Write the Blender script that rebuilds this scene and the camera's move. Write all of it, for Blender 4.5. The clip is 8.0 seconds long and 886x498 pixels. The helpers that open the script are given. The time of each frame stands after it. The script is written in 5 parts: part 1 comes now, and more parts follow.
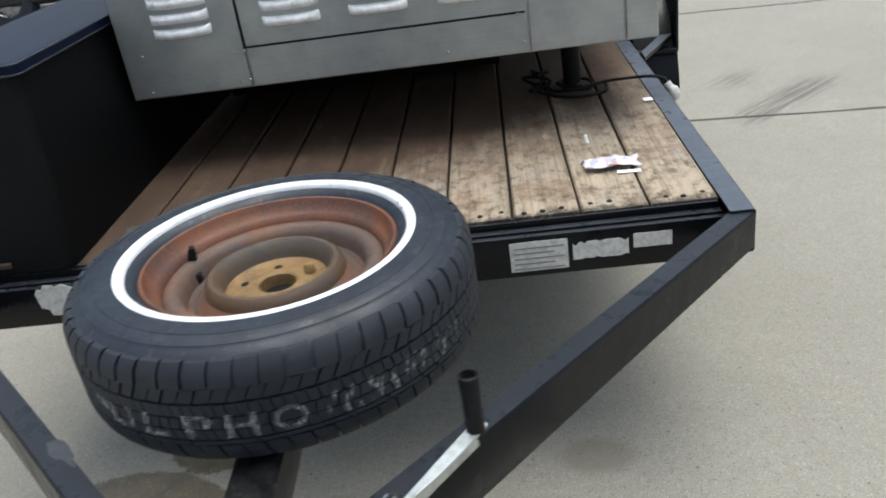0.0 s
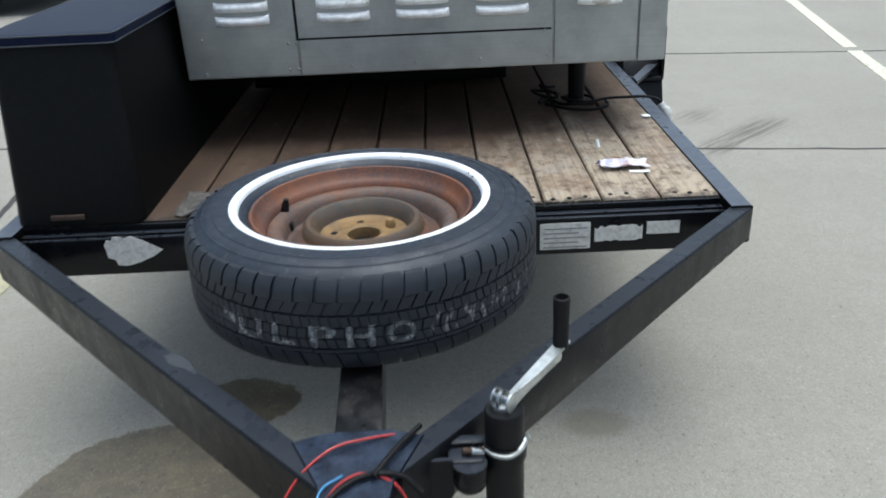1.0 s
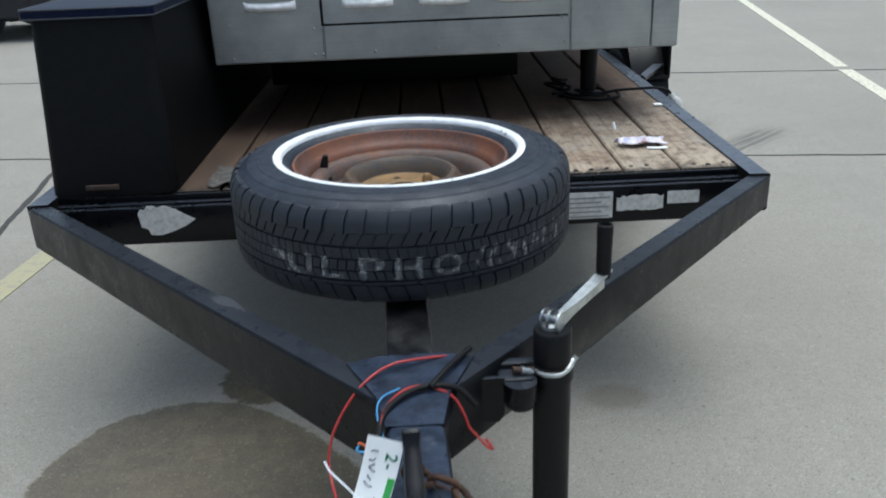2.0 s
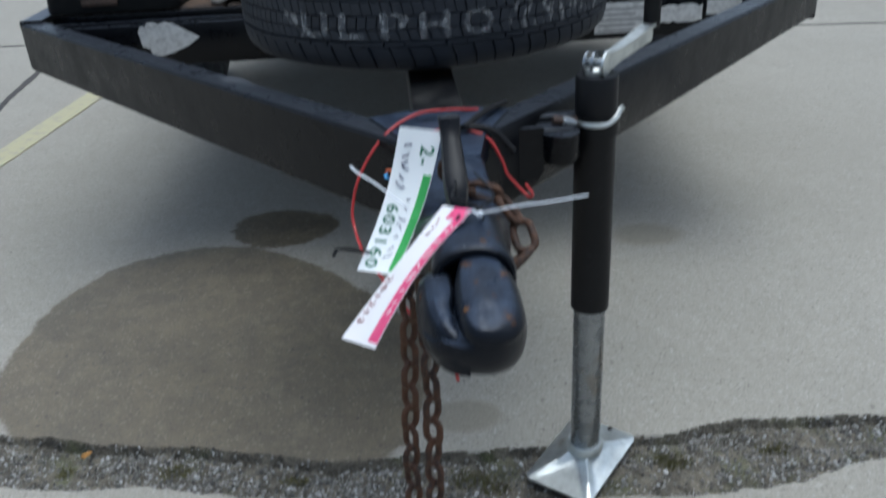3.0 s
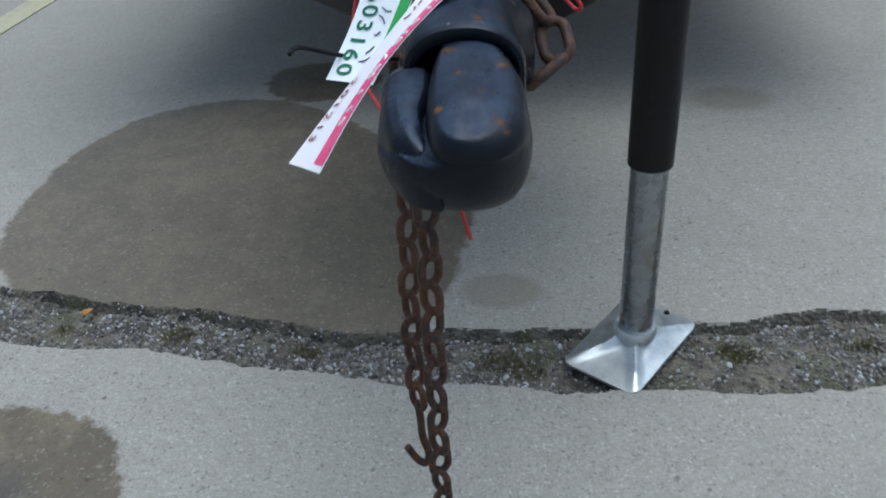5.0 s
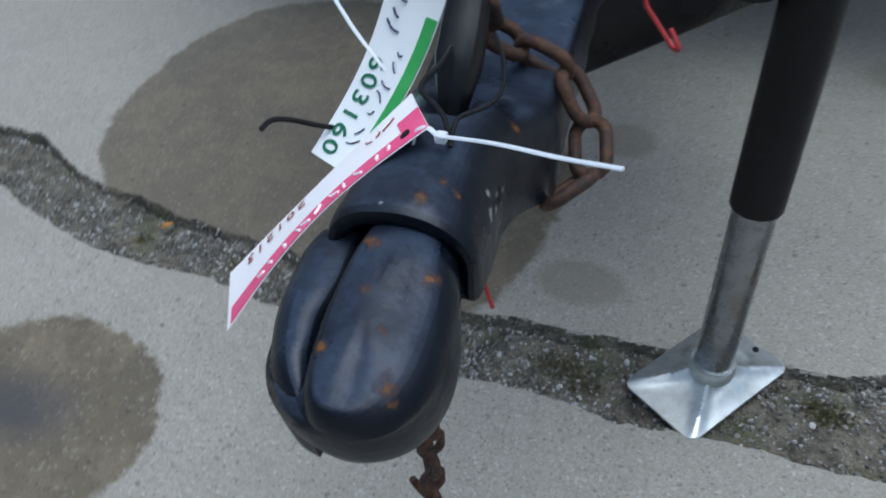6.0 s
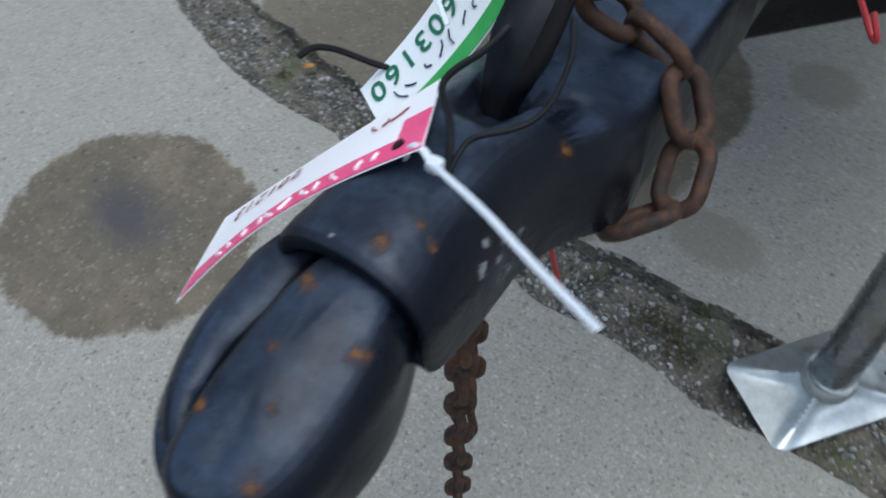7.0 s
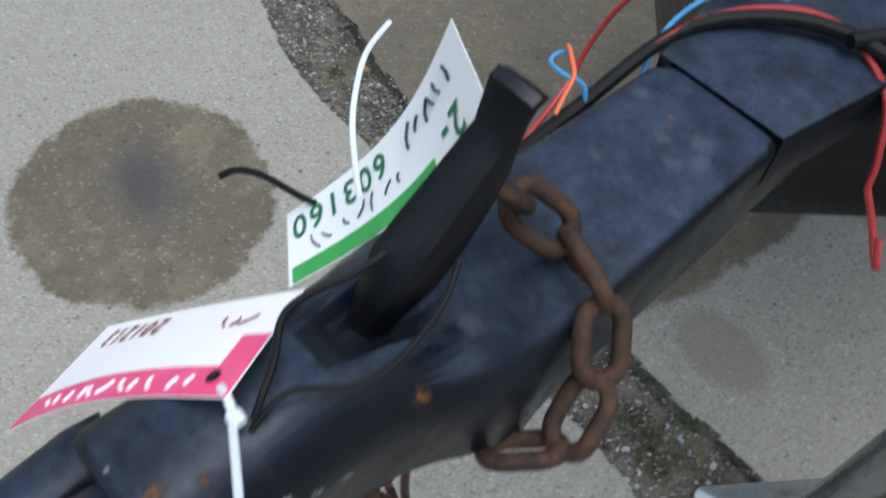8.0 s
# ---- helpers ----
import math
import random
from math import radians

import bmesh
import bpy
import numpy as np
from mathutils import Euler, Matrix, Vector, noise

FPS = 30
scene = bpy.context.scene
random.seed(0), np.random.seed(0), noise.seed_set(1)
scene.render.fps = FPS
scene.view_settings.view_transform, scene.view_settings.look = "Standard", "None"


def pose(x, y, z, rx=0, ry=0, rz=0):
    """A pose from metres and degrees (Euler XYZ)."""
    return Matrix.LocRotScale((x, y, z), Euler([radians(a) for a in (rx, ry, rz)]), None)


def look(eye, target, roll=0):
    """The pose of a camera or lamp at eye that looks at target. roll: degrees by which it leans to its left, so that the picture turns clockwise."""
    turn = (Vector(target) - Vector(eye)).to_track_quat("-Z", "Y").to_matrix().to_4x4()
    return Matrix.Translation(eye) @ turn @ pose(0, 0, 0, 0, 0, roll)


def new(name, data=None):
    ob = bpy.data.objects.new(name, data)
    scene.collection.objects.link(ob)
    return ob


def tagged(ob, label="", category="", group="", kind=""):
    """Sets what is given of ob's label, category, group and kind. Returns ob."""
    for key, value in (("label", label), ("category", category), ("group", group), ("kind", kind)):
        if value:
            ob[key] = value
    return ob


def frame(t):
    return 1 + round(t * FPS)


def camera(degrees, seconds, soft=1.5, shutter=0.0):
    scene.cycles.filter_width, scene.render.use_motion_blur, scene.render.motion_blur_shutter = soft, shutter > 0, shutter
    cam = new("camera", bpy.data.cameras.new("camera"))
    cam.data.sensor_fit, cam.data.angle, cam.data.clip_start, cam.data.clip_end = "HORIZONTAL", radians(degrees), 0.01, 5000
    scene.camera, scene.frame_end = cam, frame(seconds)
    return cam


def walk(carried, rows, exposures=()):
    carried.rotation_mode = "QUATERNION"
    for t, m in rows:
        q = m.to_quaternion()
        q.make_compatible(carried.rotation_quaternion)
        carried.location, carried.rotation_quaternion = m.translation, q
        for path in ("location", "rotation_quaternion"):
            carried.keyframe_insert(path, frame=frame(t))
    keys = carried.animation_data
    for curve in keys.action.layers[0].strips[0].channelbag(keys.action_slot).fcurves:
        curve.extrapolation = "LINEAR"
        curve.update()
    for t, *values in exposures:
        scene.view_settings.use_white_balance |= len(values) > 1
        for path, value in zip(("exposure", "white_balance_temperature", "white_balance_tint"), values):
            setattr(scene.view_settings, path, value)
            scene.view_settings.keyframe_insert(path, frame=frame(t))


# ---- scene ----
cam = camera(56.4, 8.0, soft=1.8, shutter=0.5)
PATH = [
    (0, (0.383, -0.274, 1.377), (0.211, 1.503, 0.476), -8.5),
    (0.5, (0.203, -0.369, 1.376), (0.167, 1.428, 0.499), -4.1),
    (1, (0.139, -0.538, 1.388), (0.14, 1.272, 0.536), -2.6),
    (1.2, (0.127, -0.598, 1.379), (0.132, 1.217, 0.539), -2.2),
    (2.3, (0.018, -0.647, 1.173), (0.054, 1.202, 0.414), -2.4),
    (2.5, (0.012, -0.639, 1.104), (0.043, 1.198, 0.314), -2.2),
    (3, (-0.003, -0.647, 0.983), (-0.003, 1.13, 0.064), -3.4),
    (3.5, (0.015, -0.635, 0.885), (-0.036, 1.095, -0.118), -4.6),
    (4, (0.029, -0.622, 0.822), (-0.063, 1.082, -0.221), -5.4),
    (5.3, (0.075, -0.436, 0.853), (-0.186, 1.14, -0.351), -4.1),
    (5.5, (0.11, -0.397, 0.868), (-0.247, 1.127, -0.377), -4.9),
    (6, (0.13, -0.297, 0.903), (-0.377, 1.059, -0.477), -4.0),
    (6.5, (0.111, -0.238, 0.899), (-0.447, 0.903, -0.646), -0.7),
    (7, (0.147, -0.165, 0.893), (-0.601, 0.766, -0.711), -3.2),
    (7.5, (0.175, -0.095, 0.906), (-0.699, 0.706, -0.704), -3.0),
    (8, (0.138, -0.045, 0.923), (-0.681, 0.748, -0.72), 4.1),
]
EXPOSURES = [(0.0, 0.45, 6350, 3), (1.0, 0.41, 5950, 2), (2.5, 0.08, 5800, 2), (3.5, 0.09, 5560, 3), (5.5, -0.06, 5480, 3), (6.5, -0.12, 5480, 4), (7.2, -0.08, 5650, 3), (8.0, 0.09, 5850, 3)]
walk(cam, [(t, look(eye, target, roll)) for t, eye, target, roll in PATH], EXPOSURES)

# ---- world, sun, exposure ----
world = bpy.data.worlds.new("overcast_sky")
scene.world = world
world.use_nodes = True
wn, wl = world.node_tree.nodes, world.node_tree.links
sky = wn.new("ShaderNodeTexSky")
sky.sky_type, sky.sun_disc = "NISHITA", False
sky.sun_elevation, sky.sun_rotation = radians(80), radians(70)
sky.air_density, sky.dust_density, sky.ozone_density = 1.0, 4.0, 0.6
grey = wn.new("ShaderNodeHueSaturation")
grey.inputs["Saturation"].default_value = 0.62
wl.new(sky.outputs[0], grey.inputs["Color"])
up = wn.new("ShaderNodeSeparateXYZ")
wl.new(wn.new("ShaderNodeTexCoord").outputs["Generated"], up.inputs[0])
cloud = wn.new("ShaderNodeMapRange")
for slot, value in enumerate((0.0, 1.0, 0.70, 1.38)):
    cloud.inputs[slot + 1].default_value = value
wl.new(up.outputs["Z"], cloud.inputs[0])
shade = wn.new("ShaderNodeVectorMath")
shade.operation = "SCALE"
wl.new(grey.outputs[0], shade.inputs[0])
wl.new(cloud.outputs[0], shade.inputs["Scale"])
wl.new(shade.outputs[0], wn["Background"].inputs[0])
wn["Background"].inputs[1].default_value = 0.15
lamp = bpy.data.lights.new("sun", "SUN")
lamp.energy, lamp.angle, lamp.color = 1.0, radians(50), (1.0, 0.97, 0.93)
sun = new("sun", lamp)
sun.matrix_world = look((0.8, 0.9, 8.0), (0, 0.6, 0))


# ---- materials ----
def material(name, colour, rough=0.5, metal=0.0, spec=0.5):
    mat = bpy.data.materials.new(name)
    mat.use_nodes = True
    b = mat.node_tree.nodes["Principled BSDF"]
    b.inputs["Base Color"].default_value = (*colour, 1)
    b.inputs["Roughness"].default_value = rough
    b.inputs["Metallic"].default_value = metal
    b.inputs["Specular IOR Level"].default_value = spec
    return mat


class Net:
    """A short way to write node trees."""

    def __init__(self, mat):
        self.t = mat.node_tree
        self.b = self.t.nodes["Principled BSDF"]
        self.pos = self.t.nodes.new("ShaderNodeTexCoord").outputs["Object"]

    def put(self, value, socket):
        if isinstance(value, bpy.types.NodeSocket):
            self.t.links.new(value, socket)
        elif isinstance(value, (tuple, list)) and len(value) == 3 and socket.type == "RGBA":
            socket.default_value = (*value, 1)
        else:
            socket.default_value = value

    def world(self):
        return self.t.nodes.new("ShaderNodeNewGeometry").outputs["Position"]

    def math(self, op, a, b=0.0, clamp=False):
        n = self.t.nodes.new("ShaderNodeMath")
        n.operation, n.use_clamp = op, clamp
        self.put(a, n.inputs[0])
        self.put(b, n.inputs[1])
        return n.outputs[0]

    def vec(self, op, a, b):
        n = self.t.nodes.new("ShaderNodeVectorMath")
        n.operation = op
        self.put(a, n.inputs[0])
        self.put(b, n.inputs[1])
        return n.outputs["Value"] if op in ("LENGTH", "DISTANCE") else n.outputs[0]

    def split(self, v):
        n = self.t.nodes.new("ShaderNodeSeparateXYZ")
        self.put(v, n.inputs[0])
        return n.outputs

    def join(self, x, y, z):
        n = self.t.nodes.new("ShaderNodeCombineXYZ")
        for v, s in zip((x, y, z), n.inputs):
            self.put(v, s)
        return n.outputs[0]

    def noise(self, scale, detail=4.0, rough=0.6, at=None, stretch=None):
        n = self.t.nodes.new("ShaderNodeTexNoise")
        n.inputs["Scale"].default_value = scale
        n.inputs["Detail"].default_value = detail
        n.inputs["Roughness"].default_value = rough
        at = at or self.pos
        if stretch:
            at = self.vec("MULTIPLY", at, stretch)
        self.put(at, n.inputs["Vector"])
        return n.outputs[0]

    def cells(self, scale, at=None, out="Distance"):
        n = self.t.nodes.new("ShaderNodeTexVoronoi")
        n.inputs["Scale"].default_value = scale
        self.put(at or self.pos, n.inputs["Vector"])
        return n.outputs[out]

    def ramp(self, v, a, b, lo=0.0, hi=1.0):
        n = self.t.nodes.new("ShaderNodeMapRange")
        self.put(v, n.inputs[0])
        for k, value in enumerate((a, b, lo, hi)):
            self.put(value, n.inputs[k + 1])
        return n.outputs[0]

    def mix(self, f, a, b):
        n = self.t.nodes.new("ShaderNodeMix")
        n.data_type = "RGBA"
        self.put(f, n.inputs[0])
        self.put(a, n.inputs[6])
        self.put(b, n.inputs[7])
        return n.outputs[2]

    def chance(self):
        return self.t.nodes.new("ShaderNodeObjectInfo").outputs["Random"]

    def bump(self, v, strength=0.3, distance=0.002):
        n = self.t.nodes.new("ShaderNodeBump")
        n.inputs["Strength"].default_value = strength
        n.inputs["Distance"].default_value = distance
        self.put(v, n.inputs["Height"])
        self.put(n.outputs[0], self.b.inputs["Normal"])

    def set(self, colour=None, rough=None, metal=None):
        for v, k in ((colour, "Base Color"), (rough, "Roughness"), (metal, "Metallic")):
            if v is not None:
                self.put(v, self.b.inputs[k])


def make_concrete():
    mat = material("concrete", (0.42, 0.40, 0.36), 0.9)
    n = Net(mat)
    p = n.world()
    big = n.noise(0.9, 4, 0.6, p)
    mid = n.noise(14, 5, 0.65, p)
    fine = n.noise(190, 3, 0.75, p)
    specks = n.cells(95, p)
    grit = n.cells(150, n.vec("ADD", p, (3.1, 1.7, 0.4)))
    col = n.mix(n.ramp(big, 0.3, 0.7), (0.301, 0.280, 0.237), (0.370, 0.348, 0.301))
    col = n.mix(n.ramp(n.noise(3.2, 5, 0.65, p), 0.42, 0.66, 0, 0.30), col, (0.26, 0.245, 0.21))
    col = n.mix(n.ramp(n.noise(48, 4, 0.65, p), 0.45, 0.66, 0, 0.35), col, (0.21, 0.20, 0.175))
    col = n.mix(n.ramp(mid, 0.35, 0.75, 0, 0.45), col, (0.249, 0.232, 0.198))
    col = n.mix(n.ramp(fine, 0.40, 0.60, 0, 0.4), col, (0.172, 0.163, 0.144))
    col = n.mix(n.ramp(specks, 0.0, 0.26, 0.3, 0), col, (0.499, 0.482, 0.447))
    col = n.mix(n.ramp(grit, 0.05, 0.22, 0.25, 0), col, (0.138, 0.133, 0.120))
    for size, much, few in ((290, 0.5, 0.05), (420, 0.22, 0.2)):
        grain = n.split(n.cells(size, p, "Color"))[0]
        col = n.mix(n.ramp(grain, 1 - few, 1 - few / 2, 0, much * 0.8), col, (0.482, 0.469, 0.439))
        col = n.mix(n.ramp(grain, few / 2, few, much, 0), col, (0.112, 0.107, 0.095))
    pits = n.math("MULTIPLY", n.ramp(n.cells(38, p), 0.05, 0.11, 1, 0), n.ramp(n.noise(9, 2, 0.5, p), 0.48, 0.56))
    shifted = n.vec("ADD", p, (7.3, 2.9, 0.0))
    rough_at = n.math("MULTIPLY", n.math("SUBTRACT", n.noise(260, 3, 0.7, p), 0.5), 0.16)
    for size, few in ((26, 0.55), (55, 0.35)):
        spot = n.ramp(n.math("ADD", n.cells(size, shifted), rough_at), 0.06, 0.12, 1, 0)
        chosen = n.ramp(n.split(n.cells(size, shifted, "Color"))[0], few, few - 0.02)
        pits = n.math("MAXIMUM", pits, n.math("MULTIPLY", spot, chosen))
    col = n.mix(n.math("MULTIPLY", pits, 0.7), col, (0.103, 0.095, 0.086))
    x, y, _ = n.split(p)
    ragged = n.math("SUBTRACT", n.noise(7, 6, 0.65, p), 0.5)
    fringe = n.math("SUBTRACT", n.noise(36, 6, 0.75, p), 0.5)

    def blot(cx, cy, rx, ry, turn=0.0, wild=0.35, edge=0.03):
        c, s = math.cos(radians(turn)), math.sin(radians(turn))
        dx, dy = n.math("SUBTRACT", x, cx), n.math("SUBTRACT", y, cy)
        u = n.math("ADD", n.math("MULTIPLY", dx, c / rx), n.math("MULTIPLY", dy, s / rx))
        v = n.math("ADD", n.math("MULTIPLY", dx, -s / ry), n.math("MULTIPLY", dy, c / ry))
        d = n.math("SQRT", n.math("ADD", n.math("MULTIPLY", u, u), n.math("MULTIPLY", v, v)))
        d = n.math("ADD", d, n.math("ADD", n.math("MULTIPLY", ragged, wild), n.math("MULTIPLY", fringe, wild * 0.7)))
        return n.ramp(d, 1 - edge, 1 + edge, 1, 0)

    def puddle(cx, cy, reach, wild=0.05, edge=0.005):
        """A stain whose reach from its centre is given for even steps of angle, starting at the -x side."""
        dx, dy = n.math("SUBTRACT", x, cx), n.math("SUBTRACT", y, cy)
        turn = n.ramp(n.math("ARCTAN2", dy, dx), -math.pi, math.pi)
        ramp = n.t.nodes.new("ShaderNodeValToRGB")
        ramp.color_ramp.interpolation = "CARDINAL"
        for k in range(len(reach) - 1):
            ramp.color_ramp.elements.new((k + 0.5) / len(reach))
        for k, r in enumerate(reach + reach[:1]):
            e = ramp.color_ramp.elements[k]
            e.position, e.color = k / len(reach), (r, r, r, 1)
        n.put(turn, ramp.inputs[0])
        d = n.math("SQRT", n.math("ADD", n.math("MULTIPLY", dx, dx), n.math("MULTIPLY", dy, dy)))
        d = n.math("SUBTRACT", n.math("ADD", d, n.math("MULTIPLY", n.math("ADD", ragged, fringe), wild)), ramp.outputs[0])
        return n.ramp(d, -edge, edge, 1, 0)

    # beyond the joint the big stain ends at the broken edge
    beyond = n.ramp(n.math("ADD", y, n.math("MULTIPLY", x, 0.13)), 0.40, 0.43)
    wet = n.math("MULTIPLY", puddle(-0.5, 0.85, [0.45, 0.44, 0.42, 0.44, 0.50, 0.52, 0.535, 0.487, 0.45, 0.385, 0.37, 0.40, 0.47, 0.52, 0.525, 0.49]), n.math("MULTIPLY", beyond, 0.90))
    wet = n.math("MAXIMUM", wet, puddle(-0.655, 0.132, [0.192, 0.185, 0.178, 0.172, 0.175, 0.180, 0.178, 0.185, 0.196, 0.192, 0.184, 0.178, 0.177, 0.178, 0.186, 0.194]))
    wet = n.math("MAXIMUM", wet, puddle(-0.440, 1.440, [0.14, 0.125, 0.12, 0.125, 0.15, 0.12, 0.115, 0.14], 0.06))
    faint = blot(0.029, 0.944, 0.055, 0.05, 0, 0.3, 0.15)
    for args in ((0.021, 0.573, 0.065, 0.045, 0, 0.4, 0.15), (0.53, 1.27, 0.09, 0.06, 0, 0.4, 0.25)):
        faint = n.math("MAXIMUM", faint, blot(*args))
    col = n.mix(n.math("MULTIPLY", faint, 0.62), col, (0.19, 0.17, 0.13))
    damp = n.mix(n.ramp(mid, 0.3, 0.7), (0.080, 0.060, 0.032), (0.165, 0.130, 0.074))
    damp = n.mix(n.ramp(n.noise(6, 6, 0.7, p), 0.42, 0.60, 0, 0.75), damp, (0.070, 0.055, 0.032))
    damp = n.mix(n.ramp(n.noise(15, 5, 0.7, p), 0.52, 0.66, 0, 0.5), damp, (0.195, 0.160, 0.100))
    damp = n.mix(n.ramp(fine, 0.35, 0.65, 0, 0.45), damp, (0.072, 0.060, 0.042))
    damp = n.mix(n.ramp(specks, 0.0, 0.2, 0.3, 0), damp, (0.25, 0.225, 0.185))
    grain = n.split(n.cells(230, p, "Color"))[1]
    damp = n.mix(n.ramp(grain, 0.92, 0.98, 0, 0.4), damp, (0.27, 0.245, 0.20))
    damp = n.mix(n.ramp(grain, 0.03, 0.10, 0.5, 0), damp, (0.04, 0.035, 0.028))
    damp = n.mix(n.math("MULTIPLY", pits, 0.7), damp, (0.03, 0.027, 0.022))
    oil = blot(-0.672, 0.146, 0.07, 0.045, 0, 0.8, 0.6)
    damp = n.mix(n.math("MULTIPLY", oil, 0.8), damp, (0.022, 0.022, 0.030))
    col = n.mix(n.math("MULTIPLY", wet, 0.93), col, damp)
    # dark tyre scuffs on the far slab
    sx, sy = n.math("SUBTRACT", x, 1.80), n.math("SUBTRACT", y, 3.65)
    along = n.math("ADD", n.math("MULTIPLY", sx, 0.728), n.math("MULTIPLY", sy, 0.685))
    across = n.math("ADD", n.math("MULTIPLY", sx, -0.685), n.math("MULTIPLY", sy, 0.728))
    streak = n.noise(1.0, 3, 0.6, n.join(n.math("MULTIPLY", along, 2.0), n.math("MULTIPLY", across, 34.0), 0.0))
    for lo, hi, off in ((-0.48, 0.26, 0.035), (-0.10, 0.18, 0.41)):
        m = n.math("MULTIPLY", n.ramp(along, lo, lo + 0.2), n.ramp(along, hi, hi + 0.2, 1, 0))
        m = n.math("MULTIPLY", m, n.ramp(n.math("ABSOLUTE", n.math("SUBTRACT", across, off)), 0.04, 0.13, 1, 0))
        m = n.math("MULTIPLY", m, n.ramp(streak, 0.36, 0.58, 0, 0.85 if off < 0.1 else 0.5))
        col = n.mix(m, col, (0.10, 0.095, 0.085))
    n.set(col, n.ramp(wet, 0, 1, 0.92, 0.6))
    n.bump(n.math("ADD", n.math("MULTIPLY", n.noise(420, 2, 0.6, p), 0.5), n.math("MULTIPLY", n.cells(210, p), 0.5)), 0.22, 0.002)
    return mat


def make_soil():
    mat = material("crack_soil", (0.12, 0.11, 0.09), 0.95)
    n = Net(mat)
    p = n.world()
    col = n.mix(n.ramp(n.noise(30, 5, 0.7, p), 0.35, 0.65), (0.04, 0.036, 0.029), (0.17, 0.15, 0.115))
    col = n.mix(n.ramp(n.noise(12, 3, 0.6, p), 0.55, 0.7, 0, 0.6), col, (0.075, 0.085, 0.03))
    col = n.mix(n.ramp(n.cells(170, p), 0.0, 0.22, 0.8, 0), col, (0.42, 0.41, 0.38))
    n.set(col)
    n.bump(n.cells(150, p), 0.8, 0.004)
    return mat


def make_gravel():
    mat = material("gravel", (0.3, 0.29, 0.27), 0.85)
    n = Net(mat)
    r = n.t.nodes.new("ShaderNodeNewGeometry").outputs["Random Per Island"]
    col = n.mix(n.ramp(r, 0.0, 0.75), (0.022, 0.022, 0.022), (0.26, 0.25, 0.23))
    col = n.mix(n.ramp(r, 0.82, 0.86), col, (0.46, 0.46, 0.45))
    n.set(n.mix(n.ramp(n.noise(400, 2), 0.3, 0.8, 0, 0.6), col, (0.2, 0.19, 0.17)))
    return mat


def make_paint(name, colour=(0.0075, 0.008, 0.010), rough=0.34, rust=0.56, dust=0.18, rust_at=(), chips_at=(), scuffs_at=(), spec=0.5, lumps=0.18, dust_sheen=0.0, patch=0.0, sheen_colour=(0.112, 0.130, 0.165)):
    """Black brushed-on paint with dust, chips and rust breaking through."""
    mat = material(name, colour, rough, 0.0, spec)
    n = Net(mat)
    p = n.world()
    d = n.noise(16, 6, 0.7, p)
    col = n.mix(n.ramp(d, 0.45, 0.8, 0, dust), colour, (0.10, 0.095, 0.085))
    scuff = n.noise(70, 3, 0.6, p)
    col = n.mix(n.ramp(scuff, 0.60, 0.75, 0, dust), col, (0.12, 0.12, 0.125))
    # upward faces: dust film with the sky's reflection painted into its blue-grey
    if dust_sheen:
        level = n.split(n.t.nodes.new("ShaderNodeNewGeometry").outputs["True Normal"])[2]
        sheen_film = n.math("MULTIPLY", n.ramp(level, 0.75, 0.95), n.ramp(n.noise(6, 6, 0.7, p), 0.30, 0.66, 0.72, 1.0))
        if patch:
            sheen_film = n.math("MULTIPLY", sheen_film, n.ramp(n.noise(patch, 6, 0.7, p), 0.38, 0.60, 0.30, 1.0))
            sheen_film = n.math("MULTIPLY", sheen_film, n.ramp(n.noise(patch * 7, 3, 0.6, p), 0.36, 0.60, 0.80, 1.10))
        col = n.mix(n.math("MULTIPLY", sheen_film, dust_sheen), col, sheen_colour)
    spots = n.ramp(n.noise(34, 4, 0.55, p), rust + 0.06, rust + 0.12)
    col = n.mix(spots, col, n.mix(n.noise(240, 2, 0.5, p), (0.10, 0.032, 0.008), (0.34, 0.15, 0.03)))
    wild = n.math("MULTIPLY", n.math("SUBTRACT", n.noise(130, 5, 0.75, p), 0.5), 4.2)
    for x, y, z, r in rust_at:
        near = n.math("ADD", n.math("DIVIDE", n.vec("DISTANCE", p, (x, y, z)), r), wild)
        m = n.ramp(near, 0.3, 1.1, 1, 0)
        spots = n.math("MAXIMUM", spots, m)
        col = n.mix(n.math("MULTIPLY", m, 0.75), col, n.mix(n.ramp(near, 0.1, 0.8), (0.19, 0.082, 0.014), (0.06, 0.024, 0.010)))
    for x, y, z, r in scuffs_at:
        near = n.math("ADD", n.math("DIVIDE", n.vec("DISTANCE", p, (x, y, z)), r), n.math("MULTIPLY", wild, 0.9))
        col = n.mix(n.ramp(near, 0.2, 1.3, 0.24, 0), col, (0.16, 0.17, 0.185))
    for x, y, z, r in chips_at:
        near = n.math("ADD", n.math("DIVIDE", n.vec("DISTANCE", p, (x, y, z)), r), n.math("MULTIPLY", wild, 0.8))
        col = n.mix(n.ramp(near, 0.3, 0.7, 0.75, 0), col, (0.34, 0.35, 0.35))
    n.set(col, n.math("ADD", n.ramp(d, 0.35, 0.68, rough - 0.06, rough + 0.18), n.math("MULTIPLY", spots, 0.35)))
    n.bump(n.math("ADD", n.math("ADD", n.noise(24, 3, 0.5, p), n.math("MULTIPLY", n.noise(95, 3, 0.6, p), 0.25)), n.math("MULTIPLY", spots, 0.12)), lumps, 0.004)
    return mat


